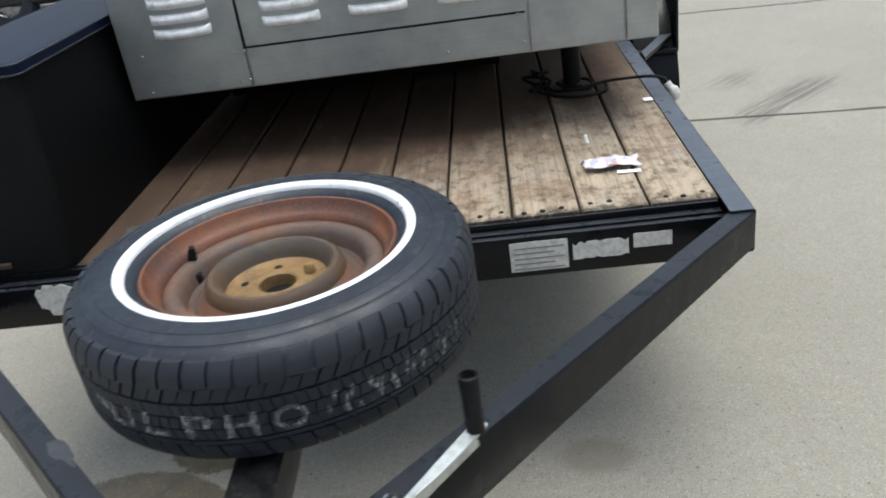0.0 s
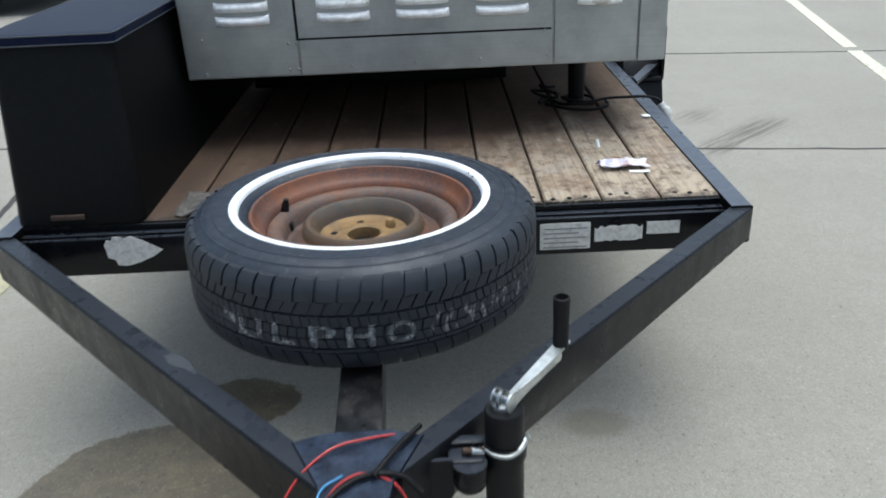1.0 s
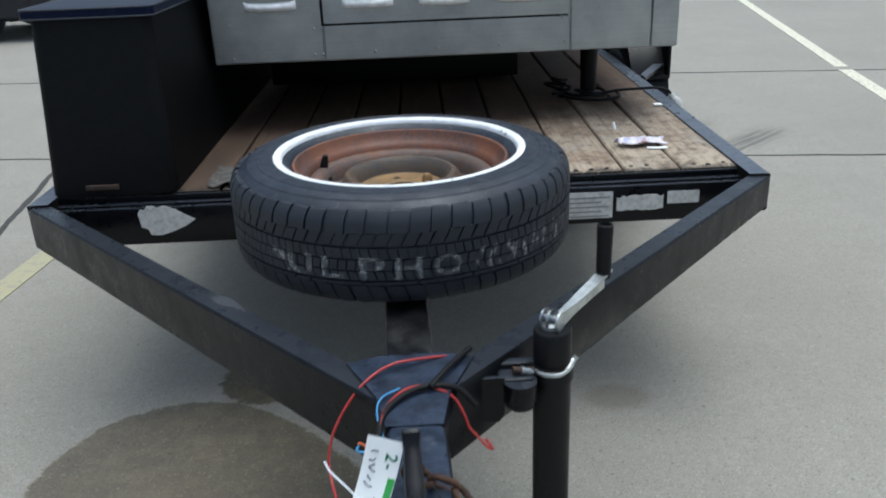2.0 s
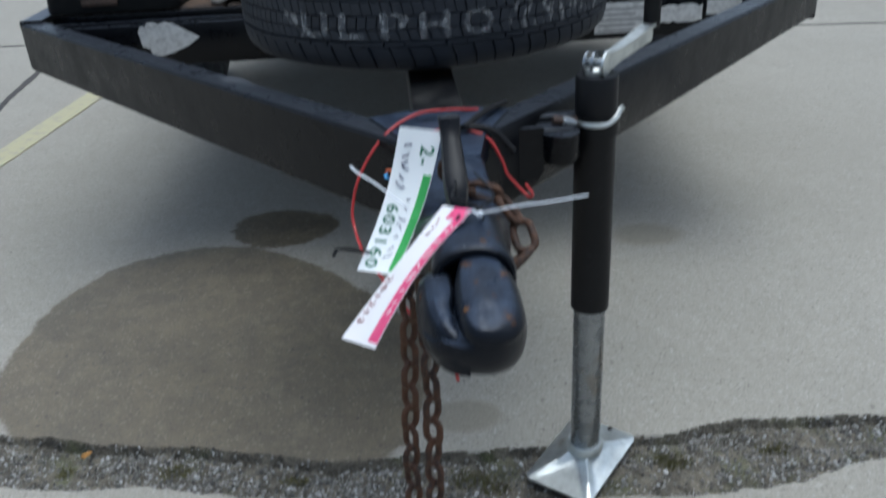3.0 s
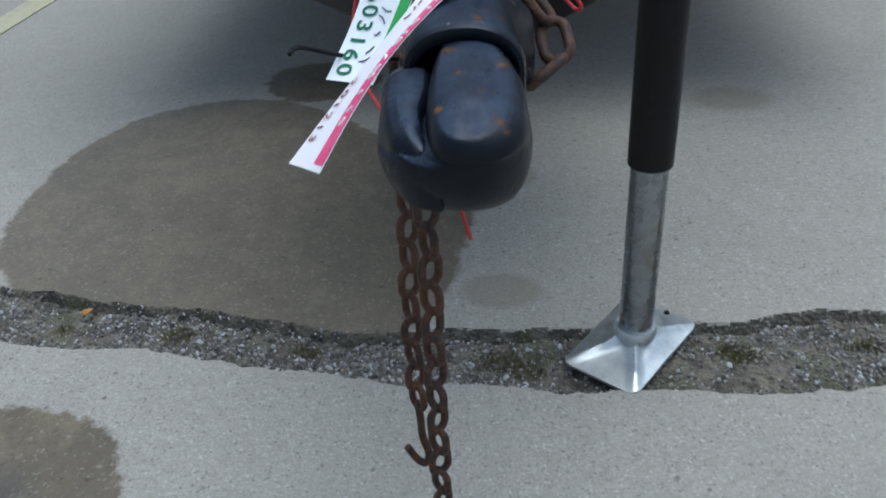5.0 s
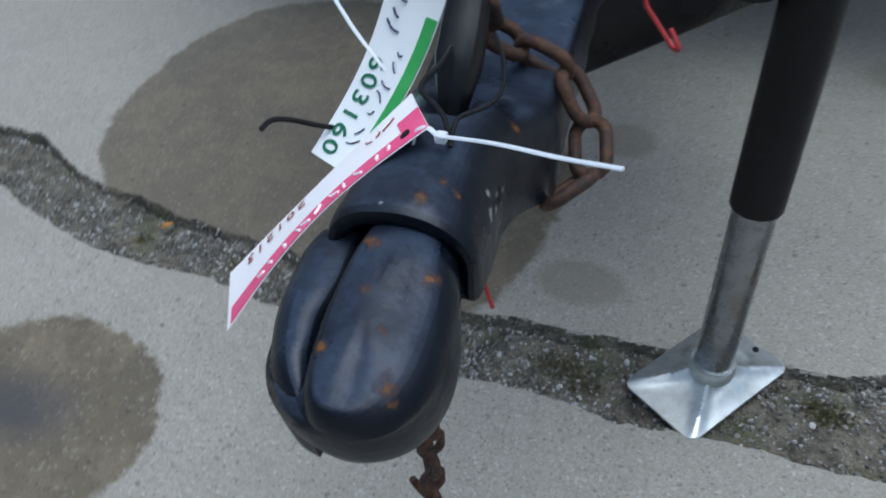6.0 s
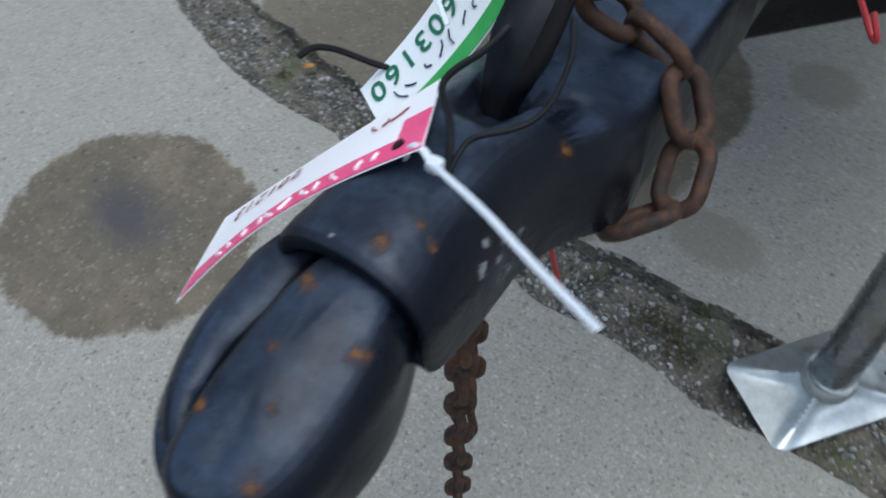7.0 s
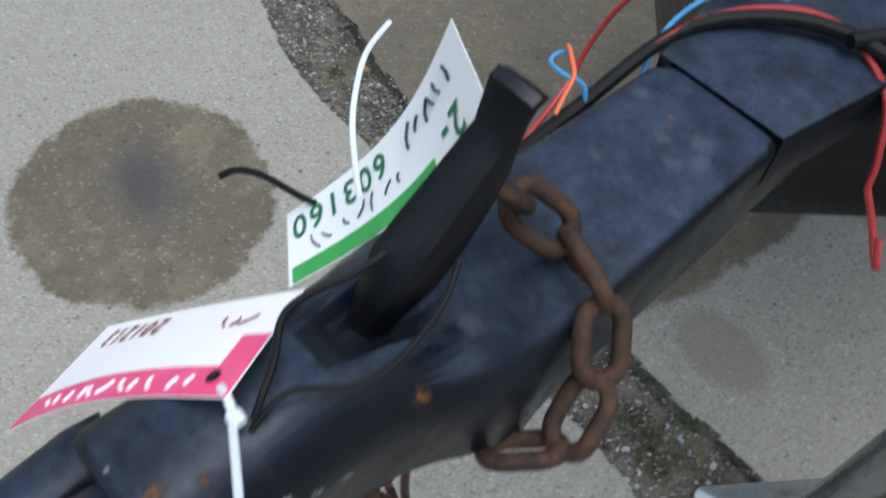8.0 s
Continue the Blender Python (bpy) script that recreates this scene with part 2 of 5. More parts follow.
def make_rust(name, a, b, c, rough=0.85, patch=22.0):
    mat = material(name, a, rough)
    n = Net(mat)
    p = n.world()
    col = n.mix(n.ramp(n.noise(patch, 6, 0.7, p), 0.35, 0.65), a, b)
    col = n.mix(n.ramp(n.noise(patch * 0.4, 4, 0.6, p), 0.48, 0.62, 0, 0.75), col, c)
    col = n.mix(n.ramp(n.noise(160, 3, 0.6, p), 0.48, 0.62, 0, 0.8), col, c)
    n.set(col, n.ramp(n.noise(60, 3, 0.5, p), 0.3, 0.7, rough - 0.2, rough))
    n.bump(n.noise(300, 3, 0.7, p), 0.5, 0.0015)
    return mat


def make_rubber():
    mat = material("tyre_rubber", (0.03, 0.03, 0.033), 0.62)
    n = Net(mat)
    p = n.world()
    col = n.mix(n.ramp(n.noise(9, 5, 0.7, p), 0.35, 0.75), (0.0085, 0.013, 0.023), (0.018, 0.026, 0.042))
    col = n.mix(n.ramp(n.noise(90, 3, 0.6, p), 0.58, 0.72, 0, 0.5), col, (0.10, 0.10, 0.095))
    n.set(col, n.ramp(n.noise(30, 3, 0.5, p), 0.3, 0.7, 0.36, 0.62))
    n.bump(n.noise(200, 3, 0.6, p), 0.25, 0.002)
    return mat


def make_whitewall():
    mat = material("whitewall_rubber", (0.8, 0.8, 0.78), 0.55)
    n = Net(mat)
    p = n.world()
    col = n.mix(n.ramp(n.noise(20, 5, 0.7, p), 0.5, 0.8, 0, 0.5), (0.84, 0.865, 0.90), (0.45, 0.43, 0.40))
    n.set(n.mix(n.ramp(n.noise(90, 2, 0.5, p), 0.68, 0.74), col, (0.16, 0.15, 0.14)))
    return mat


def make_wood():
    mat = material("weathered_planks", (0.25, 0.17, 0.1), 0.8)
    n = Net(mat)
    p = n.world()
    r = n.chance()
    shift = n.vec("ADD", p, n.join(n.math("MULTIPLY", r, 7.0), n.math("MULTIPLY", r, 31.0), 0.0))
    grain = n.noise(1.0, 5, 0.65, n.vec("MULTIPLY", shift, (110.0, 3.0, 30.0)))
    broad = n.noise(1.0, 4, 0.6, n.vec("MULTIPLY", shift, (9.0, 2.6, 4.0)))
    x, y, _ = n.split(p)
    # pale worn front; stain and painted-in bin and cooker shade darken the rest
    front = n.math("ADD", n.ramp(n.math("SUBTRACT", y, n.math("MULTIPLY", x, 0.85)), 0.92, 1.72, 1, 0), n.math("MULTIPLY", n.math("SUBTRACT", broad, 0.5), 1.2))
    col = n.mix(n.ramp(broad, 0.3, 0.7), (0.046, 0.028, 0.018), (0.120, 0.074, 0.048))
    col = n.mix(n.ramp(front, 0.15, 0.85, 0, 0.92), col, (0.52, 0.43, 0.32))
    # red-brown remains of an old finish, grey bleached spots, dark water marks
    col = n.mix(n.ramp(n.noise(7, 5, 0.7, shift), 0.52, 0.66, 0, 0.6), col, (0.17, 0.085, 0.048))
    col = n.mix(n.math("MULTIPLY", n.ramp(n.noise(13, 6, 0.75, shift), 0.50, 0.66, 0, 0.55), n.ramp(front, 0.25, 0.7)), col, (0.36, 0.34, 0.31))
    col = n.mix(n.ramp(grain, 0.46, 0.68, 0, 0.5), col, (0.075, 0.048, 0.032))
    col = n.mix(n.ramp(n.noise(17, 6, 0.75, shift), 0.54, 0.66, 0, 0.75), col, (0.072, 0.044, 0.030))
    col = n.mix(n.math("MULTIPLY", r, 0.25), col, (0.13, 0.085, 0.05))
    weather = n.noise(1.0, 6, 0.75, n.vec("MULTIPLY", shift, (34.0, 20.0, 8.0)))
    col = n.mix(n.ramp(weather, 0.50, 0.66, 0, 0.8), col, (0.062, 0.040, 0.028))
    col = n.mix(n.math("MULTIPLY", n.ramp(weather, 0.38, 0.28, 0, 0.5), n.ramp(front, 0.1, 0.6)), col, (0.58, 0.53, 0.45))
    # near-black, splintered front ends
    end = n.math("ADD", y, n.math("MULTIPLY", n.math("SUBTRACT", n.noise(38, 4, 0.7, shift), 0.5), 0.10))
    col = n.mix(n.ramp(end, 1.294, 1.312, 0.85, 0), col, (0.022, 0.018, 0.015))
    n.set(col, 0.78)
    n.bump(grain, 0.45, 0.003)
    return mat


def make_steel():
    mat = material("brushed_stainless", (0.42, 0.42, 0.41), 0.38, 0.8)
    n = Net(mat)
    p = n.world()
    brush = n.noise(1.0, 3, 0.6, n.vec("MULTIPLY", p, (3.0, 3.0, 240.0)))
    smear = n.noise(5, 5, 0.7, p)
    col = n.mix(n.ramp(smear, 0.35, 0.75), (0.44, 0.46, 0.465), (0.29, 0.305, 0.305))
    n.set(n.mix(n.ramp(brush, 0.4, 0.7, 0, 0.14), col, (0.24, 0.25, 0.25)), n.ramp(smear, 0.3, 0.7, 0.34, 0.52))
    n.bump(n.math("ADD", n.math("MULTIPLY", brush, 0.25), n.math("MULTIPLY", n.noise(7, 2, 0.5, p), 2.0)), 0.12, 0.003)
    return mat


def make_zinc(name, colour, rough, metal=0.9):
    mat = material(name, colour, rough, metal)
    n = Net(mat)
    p = n.world()
    s = n.noise(40, 5, 0.7, p)
    dark = tuple(c * 0.45 for c in colour)
    col = n.mix(n.ramp(s, 0.4, 0.7, 0, 0.55), colour, dark)
    col = n.mix(n.ramp(n.noise(15, 3, 0.6, p), 0.62, 0.7, 0, 0.5), col, (0.20, 0.16, 0.11))
    n.set(col, n.ramp(s, 0.3, 0.7, rough - 0.08, rough + 0.15))
    n.bump(s, 0.1, 0.001)
    return mat


def make_sheet(name, colour, stain, rough=0.6, amount=0.5):
    mat = material(name, colour, rough)
    n = Net(mat)
    p = n.world()
    n.set(n.mix(n.ramp(n.noise(60, 5, 0.7, p), 0.45, 0.75, 0, amount), colour, stain))
    return mat


def make_marking(name, fresh, wear_to):
    mat = material(name, fresh, 0.85)
    n = Net(mat)
    p = n.world()
    wear = n.ramp(n.noise(28, 6, 0.75, p), 0.50, 0.62)
    n.set(n.mix(n.math("MULTIPLY", wear, 0.85), fresh, wear_to))
    n.bump(n.noise(200, 3, 0.7, p), 0.4, 0.002)
    return mat


# the seat of the coupler, and of all that is tied to it, at the tip of the tongue
SEAT = Matrix.Translation((0.0163, -0.0206, -0.0627)) @ Matrix.Rotation(radians(1.0), 4, "Z") @ Matrix.Scale(1.075, 4)


def seated(spots):
    return [(*(SEAT @ Vector(s[:3])), s[3] * 1.075) for s in spots]


CONCRETE, SOIL, GRAVEL = make_concrete(), make_soil(), make_gravel()
PAINT = make_paint("black_frame_paint", (0.0035, 0.004, 0.0055), 0.28, 0.70, 0.04, spec=0.22, dust_sheen=0.22)
RAIL = make_paint("dusty_sheen_rail_paint", (0.0045, 0.005, 0.0065), 0.30, 0.70, 0.10, spec=0.25, dust_sheen=0.85)
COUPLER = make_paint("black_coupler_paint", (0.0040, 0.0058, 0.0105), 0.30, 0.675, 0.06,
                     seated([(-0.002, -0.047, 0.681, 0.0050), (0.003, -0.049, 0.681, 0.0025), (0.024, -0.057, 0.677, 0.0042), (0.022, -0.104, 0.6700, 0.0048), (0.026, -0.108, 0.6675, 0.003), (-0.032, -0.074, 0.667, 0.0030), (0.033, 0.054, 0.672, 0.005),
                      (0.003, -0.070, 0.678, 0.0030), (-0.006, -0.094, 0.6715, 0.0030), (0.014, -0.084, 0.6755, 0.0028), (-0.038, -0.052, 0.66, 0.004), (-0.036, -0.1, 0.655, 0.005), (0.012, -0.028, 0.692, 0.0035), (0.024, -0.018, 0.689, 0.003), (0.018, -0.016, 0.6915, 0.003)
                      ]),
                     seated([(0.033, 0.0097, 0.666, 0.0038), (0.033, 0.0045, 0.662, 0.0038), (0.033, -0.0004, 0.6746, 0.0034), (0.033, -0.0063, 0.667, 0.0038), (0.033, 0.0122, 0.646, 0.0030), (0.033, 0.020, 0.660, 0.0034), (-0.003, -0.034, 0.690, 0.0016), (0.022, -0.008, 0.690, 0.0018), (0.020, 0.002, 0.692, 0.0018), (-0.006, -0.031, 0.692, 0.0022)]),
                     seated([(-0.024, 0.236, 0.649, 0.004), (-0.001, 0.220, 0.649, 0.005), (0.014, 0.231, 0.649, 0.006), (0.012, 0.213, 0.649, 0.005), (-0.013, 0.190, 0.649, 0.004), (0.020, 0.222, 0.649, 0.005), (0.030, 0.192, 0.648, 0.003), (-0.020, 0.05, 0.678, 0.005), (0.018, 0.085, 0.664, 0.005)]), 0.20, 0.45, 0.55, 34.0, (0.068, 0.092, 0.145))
LEVER = make_paint("black_lever_enamel", (0.0038, 0.0042, 0.006), 0.30, 0.70, 0.05, spec=0.22, dust_sheen=0.12)
TUBE = make_paint("black_jack_enamel", (0.004, 0.004, 0.005), 0.40, 0.9, 0.06, spec=0.25)
CHAIN = make_rust("rusty_chain_steel", (0.036, 0.017, 0.010), (0.020, 0.012, 0.009), (0.085, 0.034, 0.013))
RIM = make_rust("rusted_rim", (0.110, 0.048, 0.036), (0.070, 0.050, 0.046), (0.19, 0.066, 0.026), 0.62, 16.0)
RIM_DISC = make_rust("rusted_disc", (0.100, 0.084, 0.078), (0.078, 0.062, 0.056), (0.17, 0.072, 0.036), 0.7, 14.0)
RING = make_rust("dark_disc_ring", (0.050, 0.047, 0.045), (0.082, 0.068, 0.054), (0.10, 0.058, 0.030), 0.6, 14.0)
HUB = make_rust("ochre_primer", (0.27, 0.165, 0.062), (0.10, 0.068, 0.040), (0.25, 0.145, 0.055), 0.65)
RUBBER, WHITEWALL = make_rubber(), make_whitewall()
WOOD, STEEL = make_wood(), make_steel()
ZINC = make_zinc("bright_zinc", (0.62, 0.65, 0.64), 0.38)
GALV = make_zinc("galvanised_tube", (0.32, 0.34, 0.355), 0.22)
BIN = make_sheet("black_plastic", (0.0032, 0.0036, 0.0042), (0.009, 0.009, 0.009), 0.55)
BIN.node_tree.nodes["Principled BSDF"].inputs["Specular IOR Level"].default_value = 0.13
LID = make_sheet("black_lid", (0.005, 0.008, 0.026), (0.016, 0.021, 0.045), 0.34)
LID.node_tree.nodes["Principled BSDF"].inputs["Specular IOR Level"].default_value = 0.07
DARK = make_sheet("dark_rubber", (0.007, 0.007, 0.008), (0.02, 0.02, 0.02), 0.6)
DARK.node_tree.nodes["Principled BSDF"].inputs["Specular IOR Level"].default_value = 0.2
DECAL = make_sheet("worn_white_decal", (0.62, 0.62, 0.60), (0.25, 0.24, 0.23), 0.5, 0.8)
CARD = make_sheet("white_card", (0.94, 0.96, 0.96), (0.88, 0.92, 0.92), 0.5)
PINK_CARD = make_sheet("pink_card", (0.80, 0.07, 0.22), (0.85, 0.2, 0.33), 0.5)
PALE_CARD = make_sheet("pale_pink_card", (0.96, 0.93, 0.94), (0.93, 0.88, 0.90), 0.5)
GREEN_INK = make_sheet("green_ink", (0.06, 0.38, 0.08), (0.12, 0.5, 0.14), 0.5)
DARK_GREEN = material("dark_green_print", (0.02, 0.16, 0.08), 0.6)
BROWN_INK = material("red_brown_print", (0.25, 0.05, 0.04), 0.6)
INK = material("blue_black_ink", (0.03, 0.03, 0.09), 0.6)
NYLON = material("white_nylon", (0.66, 0.69, 0.73), 0.35)
RED = make_sheet("red_insulation", (0.38, 0.03, 0.03), (0.22, 0.025, 0.025), 0.4)
BLUE = material("blue_insulation", (0.07, 0.28, 0.55), 0.4)
ORANGE = material("orange_insulation", (0.75, 0.16, 0.05), 0.4)
BLUE_CAP = material("blue_connector", (0.02, 0.12, 0.6), 0.35)
MARKING = make_marking("road_paint", (0.66, 0.63, 0.50), (0.40, 0.38, 0.33))
FADED = make_marking("faded_road_paint", (0.40, 0.37, 0.235), (0.31, 0.29, 0.24))
SEALANT = make_sheet("joint_sealant", (0.045, 0.042, 0.04), (0.11, 0.10, 0.09), 0.9)
LEAF = make_sheet("dry_leaf", (0.45, 0.22, 0.05), (0.25, 0.11, 0.03), 0.7)
GRASS = make_sheet("crack_grass", (0.105, 0.10, 0.038), (0.18, 0.15, 0.075), 0.7, 0.9)


# ---- shapes ----
def link(name, bm, mat, parent=None, label="", smooth=True):
    mesh = bpy.data.meshes.new(name)
    bmesh.ops.recalc_face_normals(bm, faces=bm.faces)
    bm.to_mesh(mesh)
    bm.free()
    mesh.materials.append(mat)
    if smooth:
        mesh.shade_smooth()
        mesh.set_sharp_from_angle(angle=radians(38))
    ob = new(name, mesh)
    ob.parent = parent
    return tagged(ob, label)


part = link


def thing(name, label, category, at=(0, 0, 0), group="", kind=""):
    ob = new(name)
    ob.empty_display_size = 0.05
    ob.location = at
    return tagged(ob, label, category, group, kind)


def under(ob, parent):
    """Hang a mesh, made in world places, under a thing that stands elsewhere."""
    ob.parent = parent
    ob.matrix_parent_inverse = Matrix.Translation(parent.location).inverted()
    return ob


def seat(ob):
    """Bring a thing tied to the coupler to the coupler's seat."""
    ob.matrix_basis = SEAT @ Matrix.Translation(ob.location)


def box(x0, x1, y0, y1, z0, z1, bevel=0.0, bm=None, turn=None):
    bm = bm or bmesh.new()
    made = bmesh.ops.create_cube(bm, size=1)["verts"]
    m = Matrix.Translation(((x0 + x1) / 2, (y0 + y1) / 2, (z0 + z1) / 2))
    if turn is not None:
        m = m @ turn
    bmesh.ops.transform(bm, matrix=m @ Matrix.Diagonal((x1 - x0, y1 - y0, z1 - z0, 1)), verts=made)
    if bevel:
        edges = list({e for v in made for e in v.link_edges})
        bmesh.ops.bevel(bm, geom=edges, offset=bevel, segments=2, affect="EDGES", profile=0.5)
    return bm


def loft(rings, closed=True, caps=True, bm=None):
    bm = bm or bmesh.new()
    rows = [[bm.verts.new(p) for p in ring] for ring in rings]
    for a, b in zip(rows, rows[1:]):
        k = len(a)
        for i in range(k if closed else k - 1):
            j = (i + 1) % k
            bm.faces.new((a[i], a[j], b[j], b[i]))
    if caps and closed:
        bm.faces.new(rows[0])
        bm.faces.new(rows[-1])
    return bm


def smooth_line(points, steps=6):
    pts = [Vector(p) for p in points]
    pts = [2 * pts[0] - pts[1]] + pts + [2 * pts[-1] - pts[-2]]
    out = []
    for a, b, c, d in zip(pts, pts[1:], pts[2:], pts[3:]):
        for k in range(steps):
            t = k / steps
            out.append(0.5 * (2 * b + (c - a) * t + (2 * a - 5 * b + 4 * c - d) * t * t + (3 * b - a - 3 * c + d) * t ** 3))
    return out + [pts[-2]]


def tube(points, r, sides=8, steps=6, bm=None, loop=False, flat=1.0):
    """A round rod along a smooth line; flat < 1 makes it a strap."""
    pts = smooth_line(points, steps) if steps > 1 else [Vector(p) for p in points]
    rings, side = [], None
    count = len(pts)
    for i, p in enumerate(pts):
        if loop:
            d = pts[(i + 1) % count] - pts[i - 1]
        else:
            d = pts[min(i + 1, count - 1)] - pts[max(i - 1, 0)]
        d.normalize()
        if side is None:
            side = d.cross(Vector((0, 0, 1)) if abs(d.z) < 0.9 else Vector((1, 0, 0)))
        side = (side - d * side.dot(d)).normalized()
        up = side.cross(d)
        rr = r[min(i * len(r) // count, len(r) - 1)] if isinstance(r, (list, tuple)) else r
        rings.append([p + rr * (math.cos(a) * side + flat * math.sin(a) * up) for a in (2 * math.pi * k / sides for k in range(sides))])
    if loop:
        rings.append(rings[0])
        bm = loft(rings, True, False, bm)
        bmesh.ops.remove_doubles(bm, verts=bm.verts, dist=1e-6)
        return bm
    return loft(rings, True, True, bm)


def turned(profile, sides=48, at=(0, 0, 0), bm=None, start=0.0, sweep=2 * math.pi, cap=False):
    """A profile of (radius, height) turned round the upright axis."""
    bm = bm or bmesh.new()
    full = sweep > 6.28
    steps = sides if full else sides + 1
    rows = []
    for k in range(steps):
        a = start + sweep * k / sides
        rows.append([bm.verts.new((at[0] + r * math.cos(a), at[1] + r * math.sin(a), at[2] + z)) for r, z in profile])
    for k in range(steps if full else steps - 1):
        a, b = rows[k], rows[(k + 1) % steps]
        for i in range(len(profile) - 1):
            bm.faces.new((a[i], b[i], b[i + 1], a[i + 1]))
    if cap:
        bmesh.ops.holes_fill(bm, edges=bm.edges)
    bmesh.ops.remove_doubles(bm, verts=bm.verts, dist=1e-6)
    return bm


def interp(x, table):
    return float(np.interp(x, [a for a, _ in table], [b for _, b in table]))


# ---- ground with its broken joint ----
NEAR = [(-6, 1.25), (-1.6, 0.665), (-1.2, 0.627), (-0.92, 0.50), (-0.72, 0.447), (-0.57, 0.44), (-0.31, 0.395), (-0.12, 0.365), (0.095, 0.347),
        (0.24, 0.352), (0.41, 0.343), (0.55, 0.363), (0.68, 0.403), (0.9, 0.41), (1.5, 0.33), (6, -0.3)]
FAR = [(-6, 1.35), (-1.6, 0.76), (-1.05, 0.69), (-0.90, 0.612), (-0.69, 0.559), (-0.44, 0.522), (-0.22, 0.468), (-0.03, 0.47), (0.12, 0.47),
       (0.34, 0.487), (0.57, 0.515), (0.73, 0.509), (0.95, 0.49), (1.5, 0.39), (6, -0.2)]


def ragged(x, k):
    return 0.010 * noise.noise((x * 9, k, 0)) + 0.006 * noise.noise((x * 31, k, 5)) + 0.003 * noise.noise((x * 90, k, 9))


def crack_depth(x, y):
    a, b = interp(x, NEAR) + ragged(x, 1.3), interp(x, FAR) + ragged(x, 7.7)
    inside = min(y - a, b - y)
    if inside < -0.004:
        return 0.0
    k = min(1.0, (inside + 0.004) / (0.012 if y - a < b - y else 0.006))
    return -k * (0.018 + 0.005 * math.exp(-((b - y) / 0.006) ** 2) + 0.009 * noise.noise((x * 6, y * 6, 3)) + 0.006 * noise.noise((x * 40, y * 40, 1)))


def build_ground():
    xs = np.concatenate([[-300, -120, -50, -25, -14, -9, -6, -4.5, -3.5, -2.8, -2.2, -1.9], np.linspace(-1.65, 1.35, 700), [1.6, 2, 2.6, 3.5, 5, 7, 10, 16, 28, 60, 120, 300]])
    ys = np.concatenate([[-300, -120, -50, -20, -10, -5, -2.5, -1.2, -0.5, -0.1, 0.15], np.linspace(0.29, 0.82, 170), [0.95, 1.2, 1.6, 2.2, 3, 4, 6, 9, 14, 25, 50, 120, 300]])
    verts, faces, kinds = [], [], []
    for y in ys:
        for x in xs:
            z = 0.0
            if -1.66 < x < 1.36 and 0.28 < y < 0.83:
                z = crack_depth(x, y)
            verts.append((x, y, z))
    w = len(xs)
    for j in range(len(ys) - 1):
        for i in range(w - 1):
            f = (j * w + i, j * w + i + 1, (j + 1) * w + i + 1, (j + 1) * w + i)
            faces.append(f)
            kinds.append(1 if sum(verts[v][2] for v in f) < -0.012 else 0)
    mesh = bpy.data.meshes.new("ground")
    mesh.from_pydata(verts, [], faces)
    mesh.materials.append(CONCRETE)
    mesh.materials.append(SOIL)
    mesh.polygons.foreach_set("material_index", kinds)
    mesh.update()
    return tagged(new("ground", mesh), "light grey concrete slab with damp stains and a broken joint", "ground", kind="structure")


build_ground()


def strip(name, x0, y0, x1, y1, wide, mat, label, category, thick=0.004, wobble=0.0, steps=40):
    """A painted line or a joint, laid on the slab."""
    d = Vector((x1 - x0, y1 - y0, 0))
    side = Vector((-d.y, d.x, 0)).normalized() * wide / 2
    rings = []
    for k in range(steps + 1):
        t = k / steps
        p = Vector((x0, y0, 0)) + d * t
        o = side.normalized() * wobble * noise.noise((t * d.length * 4, x0, y0))
        s = side * (1 + (0.5 if wobble else 0.06) * noise.noise((t * d.length * 14, y0, 2)))
        rings.append([p + o - s + Vector((0, 0, -0.002)), p + o + s + Vector((0, 0, -0.002)), p + o + s + Vector((0, 0, thick)), p + o - s + Vector((0, 0, thick))])
    return tagged(link(name, loft(rings), mat, smooth=False), label, category, kind="structure")


strip("parking_line", 2.98, 4.2, 3.21, 5.48, 0.10, MARKING, "worn cream parking line painted on the concrete", "road marking")
strip("parking_line", 3.24, 5.60, 4.9, 14.0, 0.10, MARKING, "worn cream parking line painted on the concrete", "road marking")
strip("parking_line", -1.60, 1.7, -1.36, 4.1, 0.10, FADED, "faded yellowish parking line painted on the concrete", "road marking")
strip("slab_joint", -9, 7.25, 14, 3.9, 0.018, SEALANT, "dark sealed joint between concrete slabs", "joint", 0.002, 0.02, 160)
strip("slab_joint", -9, 4.95, 14, 1.7, 0.018, SEALANT, "dark sealed joint between concrete slabs", "joint", 0.002, 0.02, 160)
strip("slab_joint", -1.78, 2.3, -2.7, 9.0, 0.03, SEALANT, "dark weedy joint between concrete slabs", "joint", 0.002, 0.012, 120)


strip("broken_joint", -1.64, 0.715, -14, 2.4, 0.09, SOIL, "soil-filled broken joint between concrete slabs", "joint", 0.002, 0.03, 160)
strip("broken_joint", 1.34, 0.415, 14, -1.3, 0.09, SOIL, "soil-filled broken joint between concrete slabs", "joint", 0.002, 0.03, 160)


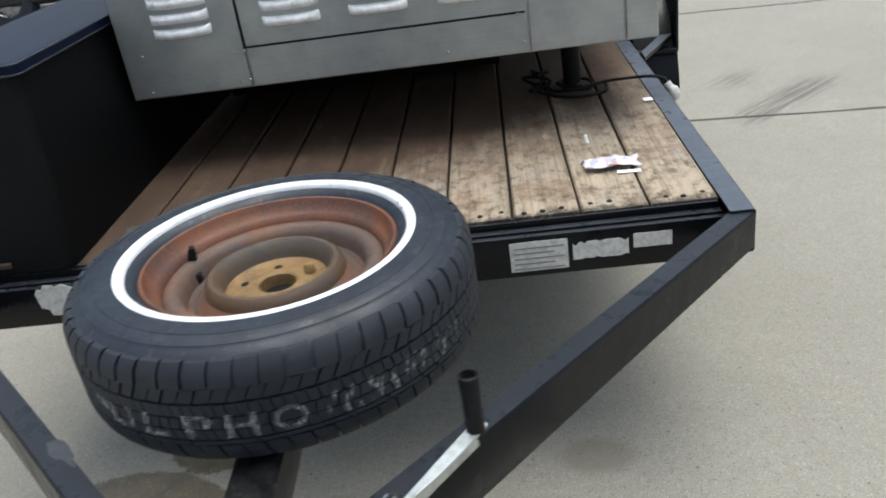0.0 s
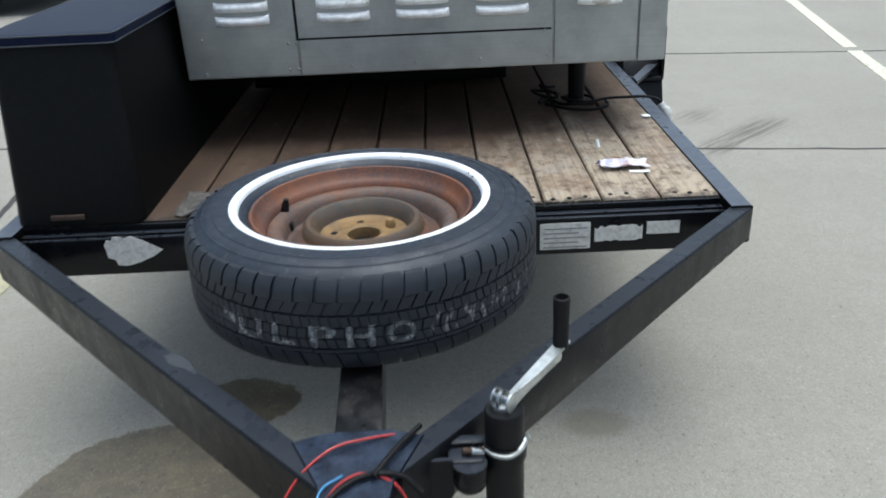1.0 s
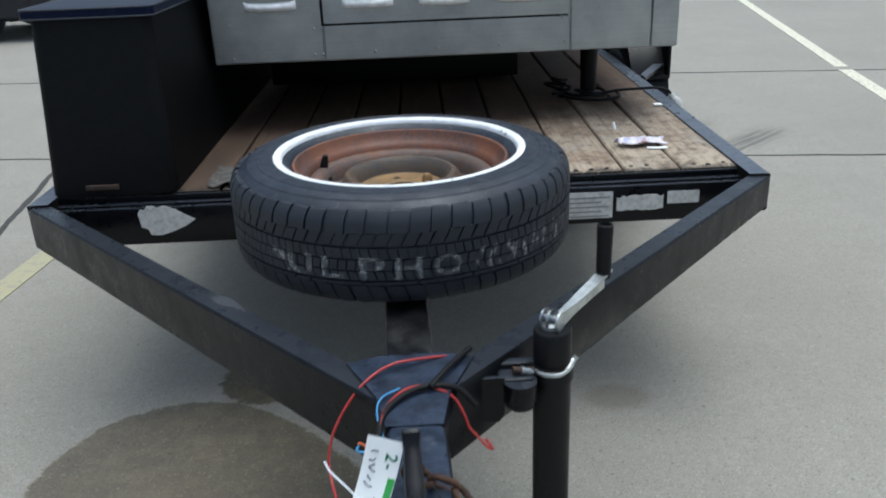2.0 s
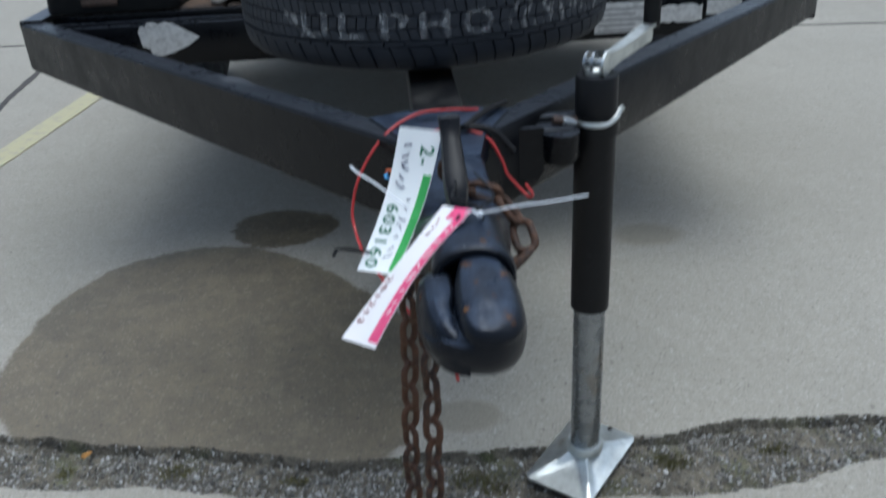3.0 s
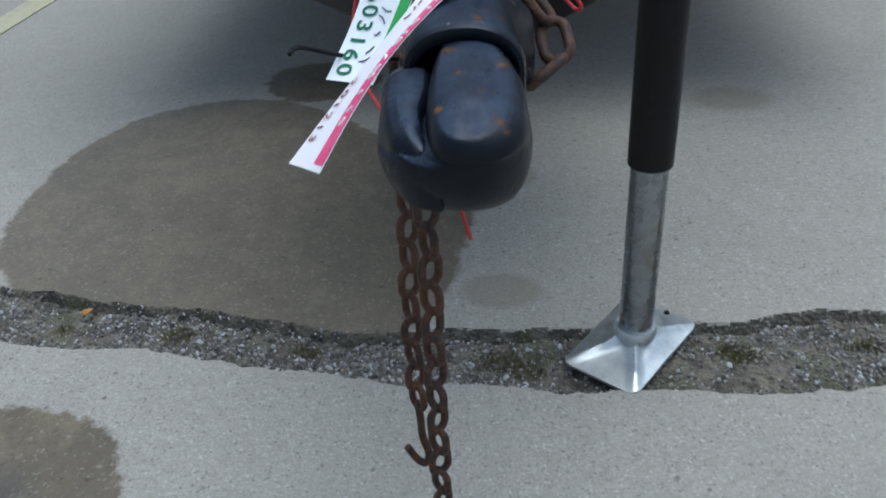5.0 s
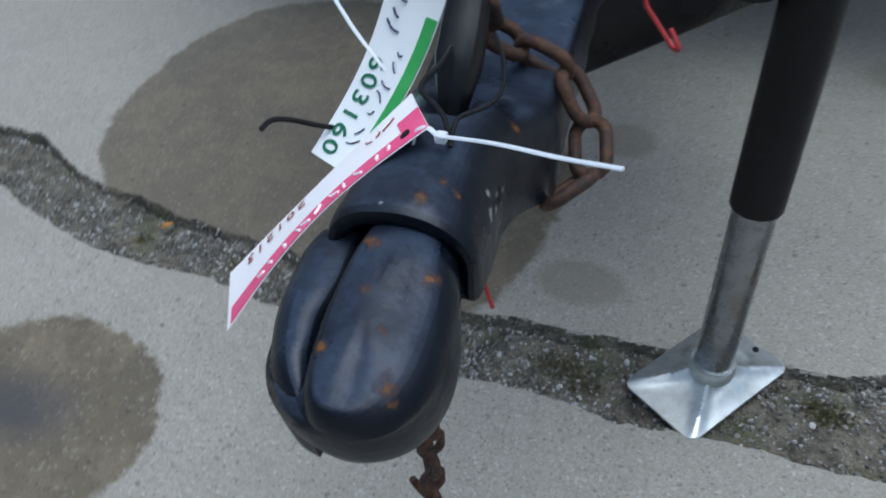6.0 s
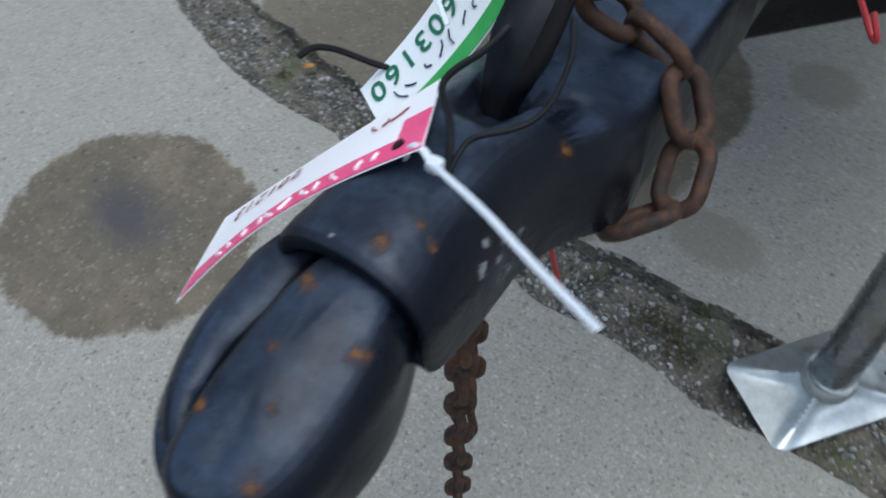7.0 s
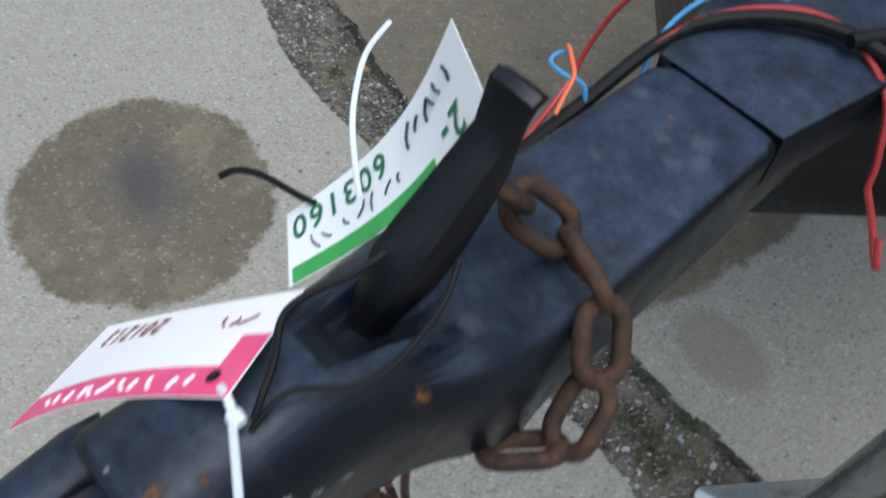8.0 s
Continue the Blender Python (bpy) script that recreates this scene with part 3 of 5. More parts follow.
def build_gravel():
    rnd = random.Random(4)
    base = bmesh.new()
    bmesh.ops.create_icosphere(base, subdivisions=1, radius=1)
    shape = [v.co.copy() for v in base.verts]
    tris = [[v.index for v in f.verts] for f in base.faces]
    base.free()
    verts, faces = [], []
    placed = 0
    while placed < 11000:
        x = rnd.uniform(-1.62, 1.3)
        a, b = interp(x, NEAR), interp(x, FAR)
        y = rnd.uniform(a - 0.004, b + 0.004)
        z = crack_depth(x, y)
        if z > -0.003 and rnd.random() < 0.93:
            continue
        size = rnd.choice((0.0014, 0.0017, 0.0021, 0.0027, 0.0038)) * rnd.uniform(0.8, 1.25)
        if noise.noise((x * 5, y * 9, 8)) > 0.12 and rnd.random() < 0.6:
            continue
        turn = Euler((rnd.random() * 6, rnd.random() * 6, rnd.random() * 6)).to_matrix()
        squash = Vector((rnd.uniform(0.7, 1.3), rnd.uniform(0.7, 1.2), rnd.uniform(0.5, 0.9))) * size
        k = len(verts)
        for p in shape:
            q = turn @ Vector((p.x * squash.x, p.y * squash.y, p.z * squash.z))
            verts.append((x + q.x, y + q.y, z + size * 0.35 + q.z))
        faces += [[i + k for i in f] for f in tris]
        placed += 1
    mesh = bpy.data.meshes.new("gravel")
    mesh.from_pydata(verts, [], faces)
    mesh.materials.append(GRAVEL)
    return tagged(new("gravel", mesh), "loose grey and white gravel in the broken joint", "gravel", kind="stuff")


build_gravel()


def build_tuft(x, y, spread, count, seed):
    rnd = random.Random(seed)
    bm = bmesh.new()
    z = crack_depth(x, y)
    for _ in range(count):
        a, r = rnd.random() * 6.28, spread * rnd.random() ** 0.7
        px, py = x + r * math.cos(a), y + 0.55 * r * math.sin(a)
        z = crack_depth(px, py)
        h, lean, b = rnd.uniform(0.004, 0.011), rnd.uniform(0.0, 0.009), rnd.random() * 6.28
        w = 0.0009
        dx, dy = math.cos(b), math.sin(b)
        v = [bm.verts.new(p) for p in ((px - dy * w, py + dx * w, z - 0.002), (px + dy * w, py - dx * w, z - 0.002),
                                       (px + dx * lean * 0.4 + dy * w, py + dy * lean * 0.4 - dx * w, z + h * 0.7), (px + dx * lean, py + dy * lean, z + h))]
        bm.faces.new((v[0], v[1], v[2]))
        bm.faces.new((v[0], v[2], v[3]))
    return tagged(link("moss_tuft", bm, GRASS, smooth=False), "small tuft of green and dry moss growing in the joint", "moss", "moss in the joint", "stuff")


for spot in ((0.37, 0.435, 0.035, 260, 1), (0.02, 0.425, 0.045, 260, 2), (0.06, 0.40, 0.03, 110, 6), (-0.50, 0.485, 0.03, 180, 3), (-0.28, 0.44, 0.025, 110, 4), (-0.70, 0.50, 0.02, 60, 5), (0.55, 0.45, 0.03, 120, 7)):
    build_tuft(*spot)


# ---- trailer: frame, deck, wheel ----
SCUFF = make_sheet("rubbed_paint", (0.05, 0.055, 0.065), (0.015, 0.015, 0.018), 0.5, 0.95)
SCRAPED = make_paint("scraped_tube_paint", (0.005, 0.0055, 0.007), 0.33, 0.72, 0.5, spec=0.35)
TOP, DECK = 0.636, 0.640
trailer = thing("trailer", "black steel flatbed trailer with a weathered plank deck and jacked-up tongue", "trailer")


def channel(name, a, b, inward, high=0.092, wide=0.042, wall=0.006, label="", grow=0.0):
    """A rolled channel between two points of its outer top edge, open to the inward side."""
    a, b, s = Vector(a), Vector(b), Vector(inward).normalized()
    r = 0.004
    outline = [(r, 0), (0, -r), (0, -high + r), (r, -high), (wide, -high), (wide, -high + wall), (wall, -high + wall), (wall, -wall), (wide, -wall), (wide, 0)]
    rings = []
    for k in range(13):
        p = a.lerp(b, k / 12)
        deep = 1 + grow * (1 - k / 12)
        rings.append([p + s * u + Vector((0, 0, v * deep)) for u, v in outline])
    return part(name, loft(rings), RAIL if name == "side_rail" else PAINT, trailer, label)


APEX = (0.002, 0.278)
RC, LC = (0.857, 1.208), (-0.903, 1.218)
channel("tongue_beam", (APEX[0] + 0.005, APEX[1] + 0.01, TOP - 0.009), (RC[0], RC[1], TOP), (-1, 1, 0), high=0.081, label="black painted tongue rail with dust and painted sky sheen on top", grow=0.45)
channel("tongue_beam", (APEX[0] - 0.005, APEX[1] + 0.01, TOP - 0.009), (LC[0], LC[1], TOP), (1, 1, 0), high=0.103, label="black painted tongue rail with a light scuff", grow=0.12)
worn = []
for q in range(40):
    t = 2 * math.pi * q / 40
    k = 0.75 + 0.9 * noise.noise((math.cos(t) * 1.6, math.sin(t) * 1.6, 4)) + 0.35 * noise.noise((math.cos(t) * 6, math.sin(t) * 6, 2))
    worn.append((-0.325 + 0.034 * k * math.cos(t) - 0.010 * math.sin(t), 0.671 - 0.034 * k * math.cos(t) - 0.010 * math.sin(t)))
part("scuff", loft([[(x, y, TOP - 0.0056 + z) for x, y in worn] for z in (-0.001, 0.0005)]), SCUFF, trailer)
channel("side_rail", (RC[0], RC[1], TOP + 0.006), (RC[0] - 0.01, 5.2, TOP + 0.006), (-1, 0, 0), 0.094, 0.05, label="black angle-iron side rail")
channel("side_rail", (LC[0], LC[1], TOP + 0.006), (LC[0] - 0.01, 5.2, TOP + 0.006), (1, 0, 0), 0.094, 0.05)
part("front_crossbeam", box(LC[0] + 0.045, RC[0] - 0.045, 1.25, 1.295, 0.518, 0.612, 0.004), PAINT, trailer)
part("front_angle", box(LC[0] + 0.046, RC[0] - 0.052, 1.2795, 1.2860, 0.6185, 0.6335, 0.0015), PAINT, trailer)
part("deck_ledge", box(LC[0] + 0.045, RC[0] - 0.05, 1.262, 1.30, 0.6125, 0.618, 0.001), PAINT, trailer)
for y in (2.0, 2.8, 3.6, 4.4, 5.15):
    part("crossbeam", box(LC[0] + 0.05, RC[0] - 0.06, y, y + 0.05, 0.53, 0.598, 0.003), PAINT, trailer)
outline = [(-0.0385, 0.2665), (0.0345, 0.2665), (0.046, 0.335), (0.085, 0.425), (0.04, 0.44), (-0.05, 0.44), (-0.095, 0.425), (-0.052, 0.335)]
plate = part("coupler_plate", loft([[(x * 0.99, y, 0.612) for x, y in outline], [(x, y, 0.615) for x, y in outline], [(x, y, 0.6435) for x, y in outline], [(x * 0.975, y, 0.6455) for x, y in outline]]), COUPLER, trailer, "black plate behind the coupler sleeve")
plate.matrix_basis = SEAT
tongue = box(-0.0365, 0.0365, 0.25, 1.25, 0.556, 0.627, 0.006)
for v in tongue.verts:
    v.co.x += 0.0225 - 0.044 * v.co.y
part("tongue_tube", tongue, SCRAPED, trailer, "black square tongue tube with scraped paint")

GAP_FILL = make_rust("gap_filler", (0.02, 0.015, 0.011), (0.012, 0.010, 0.008), (0.04, 0.03, 0.02), 0.95)
# planks run the length of the deck
PITCH = 0.1415
rnd = random.Random(11)


def build_plank(x0, x1, front):
    bm = bmesh.new()
    rings = []
    steps = 30
    for k in range(steps + 1):
        y = front + (5.15 - front) * (k / steps) ** 1.6
        if k == 0:
            rings.append([(px, front + 0.007 * noise.noise((px * 70, front * 9, 2)), pz) for px, pz in ((x0, 0.600), (x1, 0.600), (x1, DECK - 0.006), (x1 - 0.004, DECK - 0.003), ((x0 + x1) / 2, DECK - 0.004), (x0 + 0.004, DECK - 0.003), (x0, DECK - 0.006))])
            continue
        w = 0.0016 * noise.noise((x0 * 9, y * 5, 1))
        v = 0.0016 * noise.noise((x1 * 9, y * 5, 4))
        lift = 0.0012 * noise.noise((x0 * 30, y * 3, 7))
        a, b, c, z = x0 + w, x1 + v, 0.004, DECK + lift
        rings.append([(a, y, 0.600), (b, y, 0.600), (b, y, z - c), (b - c, y, z), ((a + b) / 2, y, z - 0.0015), (a + c, y, z), (a, y, z - c)])
    return loft(rings, bm=bm)


for k in range(12):
    x1 = 0.668 + PITCH - PITCH * k - 0.003
    x0 = x1 - PITCH + 0.0065
    x1, x0 = min(x1, 0.8055), max(x0, -0.838)
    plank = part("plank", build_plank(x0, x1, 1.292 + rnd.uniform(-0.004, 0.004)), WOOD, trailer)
    if x0 > -0.8:
        # dark strip added to close the gap beside each plank
        part("gap_filler", box(x0 - 0.006, x0 - 0.0005, 1.31, 5.1, 0.604, 0.624), GAP_FILL, trailer, smooth=False)
    for f in (0.2, 0.5, 0.8):
        if x0 > -0.4 and rnd.random() < 0.95:
            nx, ny = x0 + (x1 - x0) * (f + rnd.uniform(-0.06, 0.06)), 1.312 + rnd.uniform(-0.006, 0.01)
            part("screw_head", turned([(0.0, 0.0025), (0.005, 0.002), (0.0070, -0.001)], 10, (nx, ny, DECK - 0.001)), DARK, plank)

# labels on the front crossbeam
def decal(name, x0, x1, z0, z1, seed, label, notch=0.0):
    rnd = random.Random(seed)
    count = 26
    up, low = [], []
    for k in range(count + 1):
        x = x0 + (x1 - x0) * k / count
        up.append((x, 1.2485, z1 - notch * max(0, noise.noise((x * 60, seed, 0)))))
        low.append((x, 1.2485, z0 + notch * 0.6 * max(0, noise.noise((x * 50, seed, 4)))))
    ring = low + up[::-1]
    bm = loft([[(p[0], 1.2506, p[2]) for p in ring], ring])
    return part(name, bm, DECAL, trailer, label, False)


LINE = make_sheet("grey_print", (0.22, 0.22, 0.22), (0.4, 0.4, 0.4), 0.6)
big = decal("decal", 0.372, 0.492, 0.532, 0.600, 3, "worn white data label", 0.003)
for k, z in enumerate((0.586, 0.574, 0.562, 0.55, 0.538)):
    part("print_line", box(0.380, 0.484 - 0.02 * (k % 2), 1.2474, 1.2484, z - 0.002, z + 0.0015), LINE, big, smooth=False)
decal("decal", 0.502, 0.616, 0.548, 0.588, 8, "torn white label", 0.02)
decal("decal", 0.626, 0.704, 0.562, 0.594, 14, "small white label", 0.002)
# arrowhead shaped plate at the other end
arrow = [(-0.652, 0.585), (-0.645, 0.596), (-0.635, 0.594), (-0.628, 0.604), (-0.612, 0.603), (-0.604, 0.598), (-0.588, 0.604), (-0.56, 0.592), (-0.535, 0.577), (-0.516, 0.566), (-0.54, 0.550), (-0.575, 0.536), (-0.604, 0.528), (-0.628, 0.530), (-0.632, 0.545), (-0.648, 0.550)]
part("arrow_decal", loft([[(x - 0.008, 1.2506, z + 0.013) for x, z in arrow], [(x - 0.008, 1.248, z + 0.013) for x, z in arrow]]), DECAL, trailer, "scuffed white arrowhead sticker", False)

# fender, bracket and wheel at the side
fender = part("fender", loft([[(x, 2.95 - 0.42 * math.cos(a) * s, 0.42 + 0.40 * math.sin(a) * s) for a in (math.pi * (0.02 + 0.96 * k / 16) for k in range(17)) for s in (1.0,)]
                              + [(x, 2.95 - 0.42 * math.cos(a) * 0.985, 0.42 + 0.40 * math.sin(a) * 0.985) for a in (math.pi * (0.98 - 0.96 * k / 16) for k in range(17))]
                              for x in (0.862, 0.875, 0.99, 1.005)]), PAINT, trailer, "black steel fender")
rings = []
for k, lift in ((-0.001, 0.0), (0.010, 0.0)):
    rings.append([(0.858, 2.36, 0.636 + k), (0.858, 2.43, 0.636 + k), (1.000, 2.70, 0.640 + k), (1.003, 2.62, 0.640 + k)])
part("fender_brace", loft(rings), RAIL, trailer, "flat bar with dust and painted sky sheen, bracing the fender", False)
part("fender_bracket", box(0.85, 1.0, 2.545, 2.585, 0.60, 0.612, 0.003), PAINT, trailer)
part("fender_skirt", box(0.994, 1.005, 2.55, 3.35, 0.60, 0.80, 0.003), PAINT, trailer)
wheel = part("wheel", turned([(0.0, -0.08), (0.19, -0.08), (0.195, -0.095), (0.29, -0.10), (0.325, -0.08), (0.333, 0.0), (0.325, 0.08), (0.29, 0.10), (0.195, 0.095), (0.19, 0.08), (0.0, 0.08)], 40), RUBBER, trailer, "black trailer tyre")
wheel.matrix_world = Matrix.Translation((0.935, 2.95, 0.333)) @ Matrix.Diagonal((0.62, 1, 1, 1)) @ Matrix.Rotation(radians(90), 4, "Y")
far_wheel = wheel.copy()
scene.collection.objects.link(far_wheel)
far_wheel.matrix_world = Matrix.Translation((-0.975, 2.95, 0.333)) @ Matrix.Diagonal((0.62, 1, 1, 1)) @ Matrix.Rotation(radians(90), 4, "Y")
part("axle", tube([(-0.99, 2.95, 0.333), (0.94, 2.95, 0.333)], 0.03, 12, 1), PAINT, trailer)
for x in (-0.80, 0.76):
    part("spring_hanger", box(x, x + 0.04, 2.92, 2.98, 0.34, 0.545, 0.003), PAINT, trailer)

# ---- coupler ----
CX = -0.003


def arch(y, w, top, low, power, shift=0.0, count=28):
    """A section of the coupler's shell: a rounded arch on straight cheeks."""
    mid = low + (top - low) * 0.42
    out = []
    for k in range(count + 1):
        a = math.pi * k / count
        c, s = math.cos(a), math.sin(a)
        out.append((CX + shift + w * math.copysign(abs(c) ** (2 / power), c), y, mid + (top - mid) * abs(s) ** (2 / power)))
    return [(CX + shift + w, y, low)] + out + [(CX + shift - w, y, low)]


# rear shell: round collar that flares into the square sleeve
rings = []
rows = ((-0.012, 0.0255, 0.680, 0.648, 2.2), (-0.034, 0.0258, 0.6805, 0.650, 2.2), (-0.0378, 0.0270, 0.683, 0.650, 2.2), (-0.0390, 0.0290, 0.6865, 0.649, 2.2), (-0.0382, 0.0312, 0.6897, 0.648, 2.2), (-0.0355, 0.0322, 0.6912, 0.647, 2.2),
        (-0.030, 0.0323, 0.6918, 0.645, 2.2), (-0.012, 0.0315, 0.6925, 0.639, 2.2), (0.004, 0.0303, 0.693, 0.636, 2.25), (0.018, 0.0298, 0.6928, 0.634, 2.3), (0.030, 0.0302, 0.691, 0.630, 2.35), (0.042, 0.0318, 0.6875, 0.626, 2.45),
        (0.054, 0.0345, 0.683, 0.620, 2.6), (0.066, 0.0385, 0.677, 0.614, 2.8), (0.078, 0.0420, 0.670, 0.608, 3.1), (0.088, 0.0438, 0.664, 0.604, 3.5), (0.096, 0.0440, 0.660, 0.601, 3.9), (0.104, 0.0420, 0.656, 0.599, 4.8),
        (0.115, 0.0405, 0.653, 0.597, 6.0), (0.14, 0.0390, 0.6505, 0.593, 9.0), (0.254, 0.0365, 0.649, 0.59, 10.0), (0.262, 0.034, 0.6475, 0.59, 9.0), (0.264, 0.032, 0.645, 0.59, 9.0))
for y, w, top, low, power in rows:
    rings.append(arch(y, w, top, low, power, interp(y, [(-0.04, 0.007), (0.04, 0.006), (0.12, 0.004), (0.26, 0.003)])))
shell = loft(rings)
for v in shell.verts:
    v.co += 0.0011 * noise.noise_vector(v.co * 30)
    if v.co.z > 0.64:
        v.co.z -= 0.013 * math.exp(-((v.co.x - 0.001) / 0.0105) ** 4) * math.exp(-((v.co.y - 0.062) / 0.026) ** 4)
        v.co.z -= 0.003 * math.exp(-((v.co.x - 0.026) / 0.006) ** 2 - ((v.co.y - 0.066) / 0.014) ** 2)
coupler = part("coupler", shell, COUPLER, trailer, "black painted ball coupler with rust spots and chipped paint")
# ball socket: a round bowl that rises into a flat-topped hump on one side
def socket_ring(z, lean, left, right, front, back, power=2.0, count=56):
    """One level of the socket; lean lifts the level towards the collar."""
    ring = []
    for k in range(count):
        t = 2 * math.pi * k / count
        c, q = math.cos(t), math.sin(t)
        u = math.copysign(abs(c) ** (2 / power), c) * (right if c > 0 else left)
        v = math.copysign(abs(q) ** (2 / power), q) * (back if q > 0 else front)
        if q > 0:
            u *= 1 - (0.22 if c > 0 else 0.1) * q ** 1.5
        y = -0.075 + v
        ring.append((0.006 + u, y, z + lean * min(y + 0.115, 0.066)))
    return ring


LEVELS = [(0.6190, 0, 0.018, 0.016, 0.016, 0.030, 2.0), (0.6203, 0, 0.028, 0.0230, 0.0245, 0.040, 2.0), (0.6245, 0, 0.0370, 0.0272, 0.0325, 0.052, 2.0), (0.6310, 0, 0.0420, 0.0300, 0.0382, 0.058, 2.0),
          (0.6390, 0, 0.0440, 0.0313, 0.0420, 0.060, 2.0), (0.6470, 0.0, 0.0432, 0.0314, 0.0436, 0.060, 2.1), (0.6525, 0.0, 0.0370, 0.0310, 0.0440, 0.060, 2.2), (0.6545, 0.02, 0.0250, 0.0306, 0.0440, 0.060, 2.3), (0.6565, 0.06, 0.0190, 0.0302, 0.0438, 0.060, 2.5)]
for k in range(9):
    t = radians(80) * k / 8
    sink, rise = 1 - math.cos(t), math.sin(t)
    LEVELS.append((0.6575 + 0.0115 * rise, 0.08 + 0.10 * rise, 0.0188 - 0.0075 * sink, 0.0300 - 0.0180 * sink, 0.0448 - 0.0058 * sink, 0.060, 2.6))
for k in (0.75, 0.5, 0.25, 0.06):
    LEVELS.append((0.6688 + 0.0034 * (1 - k * k), 0.18, 0.0126 * k, 0.0152 * k, 0.0405 * k, 0.060 * k, 2.6))
bowl = loft([socket_ring(*level) for level in LEVELS])
for v in bowl.verts:
    dent = math.exp(-((v.co.x - 0.010) / 0.004) ** 2 - ((v.co.y + 0.102) / 0.010) ** 2) if v.co.z > 0.667 else 0.0
    v.co.z -= 0.0018 * dent
    v.co += 0.0010 * noise.noise_vector(v.co * 38) + 0.0012 * noise.noise_vector(v.co * 17)
part("socket", bowl, COUPLER, coupler, "black ball socket with a rust-spotted hump")
# pressed flank on the other side, with a gap between it and the hump
line = smooth_line([(-0.0420, -0.028, 0), (-0.0420, -0.042, 0), (-0.0410, -0.060, 0), (-0.0378, -0.080, 0), (-0.0298, -0.0975, 0), (-0.0185, -0.1090, 0), (-0.0060, -0.1135, 0)], 8)
rings = []
for i, p in enumerate(line):
    q = line[min(i + 1, len(line) - 1)] - line[max(i - 1, 0)]
    inn = Vector((-q.y, q.x, 0)).normalized()
    if inn.dot(Vector((0.006, -0.07, 0)) - p) < 0:
        inn = -inn
    f = i / (len(line) - 1)
    top = interp(f, [(0, 0.667), (0.15, 0.670), (0.4, 0.668), (0.65, 0.663), (0.85, 0.657), (1, 0.652)])
    wide = interp(f, [(0, 0.0295), (0.18, 0.0300), (0.32, 0.0300), (0.42, 0.0275), (0.55, 0.0235), (0.68, 0.0195), (0.85, 0.0145), (1, 0.009)])
    rings.append([p + inn * u * wide + Vector((0, 0, z)) for u, z in ((0.14, 0.628), (0.0, 0.640), (0.03, 0.647), (0.12, top - 0.0090), (0.26, top - 0.0035), (0.45, top - 0.0006), (0.68, top), (0.86, top - 0.0012), (0.96, top - 0.0045), (1.0, 0.650), (0.95, 0.632))])
flank = loft(rings)
for v in flank.verts:
    v.co += 0.0007 * noise.noise_vector(v.co * 42)
part("rim_lip", flank, COUPLER, coupler, "raised black lip with a dark gap behind it")
part("ball_clamp", turned([(0.0, 0.0), (0.016, 0.002), (0.02, 0.006), (0.02, 0.016)], 24, (CX + 0.008, -0.076, 0.6145)), DARK, coupler)
part("scrape_mark", turned([(0.0, 0.0012), (0.0022, 0.0008), (0.003, 0.0)], 8, (0.012, 0.171, 0.6485)), CARD, coupler)

# latch lever, standing open: a pressed channel with a hooked thumb end
rings = []
for y, z, w, h in ((0.048, 0.668, 0.0055, 0.010), (0.055, 0.684, 0.0075, 0.014), (0.066, 0.698, 0.0105, 0.019), (0.079, 0.707, 0.0105, 0.018), (0.092, 0.7165, 0.0098, 0.016), (0.103, 0.725, 0.0092, 0.012),
                   (0.108, 0.7290, 0.0088, 0.008), (0.111, 0.7325, 0.0092, 0.005), (0.1135, 0.7365, 0.0094, 0.0036), (0.1160, 0.7410, 0.0100, 0.003), (0.1200, 0.7425, 0.0100, 0.0028), (0.1240, 0.7400, 0.0086, 0.0026)):
    c = Vector((-0.0015 - (y - 0.05) * 0.035, y, z))
    up = Vector((0, -0.6, 0.8))
    t, e = 0.0024, min(0.0055, h * 0.7)
    shell = [(-w, -h), (-w, -e), (-w + e * 0.3, -e * 0.3), (-w + e, 0.0), (0.0, 0.0006), (w - e, 0.0), (w - e * 0.3, -e * 0.3), (w, -e), (w, -h)]
    hollow = [(w - t, -h), (w - t, -e - t * 0.5), (w - e, -t), (-w + e, -t), (-w + t, -e - t * 0.5), (-w + t, -h)]
    rings.append([c + Vector((u, 0, 0)) + up * v for u, v in shell + hollow])
lever = part("latch_lever", loft(rings), LEVER, coupler, "black pressed-steel latch lever, standing open")
wire = [(0.014, 0.004, 0.696), (0.011, 0.010, 0.701), (0.005, 0.018, 0.7015), (-0.005, 0.028, 0.7015), (-0.0075, 0.039, 0.700), (-0.0045, 0.053, 0.700), (-0.003, 0.066, 0.702)]
part("lock_wire", tube(wire, 0.0013, 8), DARK, coupler, "bent black wire round the latch")
wire = [(0.015, 0.002, 0.694), (0.0145, 0.010, 0.698), (0.015, 0.018, 0.698), (0.023, 0.029, 0.697), (0.0265, 0.038, 0.697), (0.026, 0.050, 0.697), (0.021, 0.069, 0.698), (0.014, 0.082, 0.702)]
part("lock_wire", tube(wire, 0.0011, 8), DARK, coupler)

coupler.matrix_basis = SEAT

# ---- jack ----
JX, JY = 0.203, 0.413
jack = part("jack", turned([(0.0265, 0.331), (0.0288, 0.331), (0.0288, 0.634), (0.0288, 0.690), (0.0270, 0.6925), (0.012, 0.693), (0.0, 0.693)], 40, (JX, JY, 0)), TUBE, trailer, "side-wind tongue jack with black enamelled tube")
part("inner_tube", turned([(0.0243, 0.042), (0.0243, 0.345)], 36, (JX, JY, 0)), GALV, jack, "scuffed galvanised inner tube")


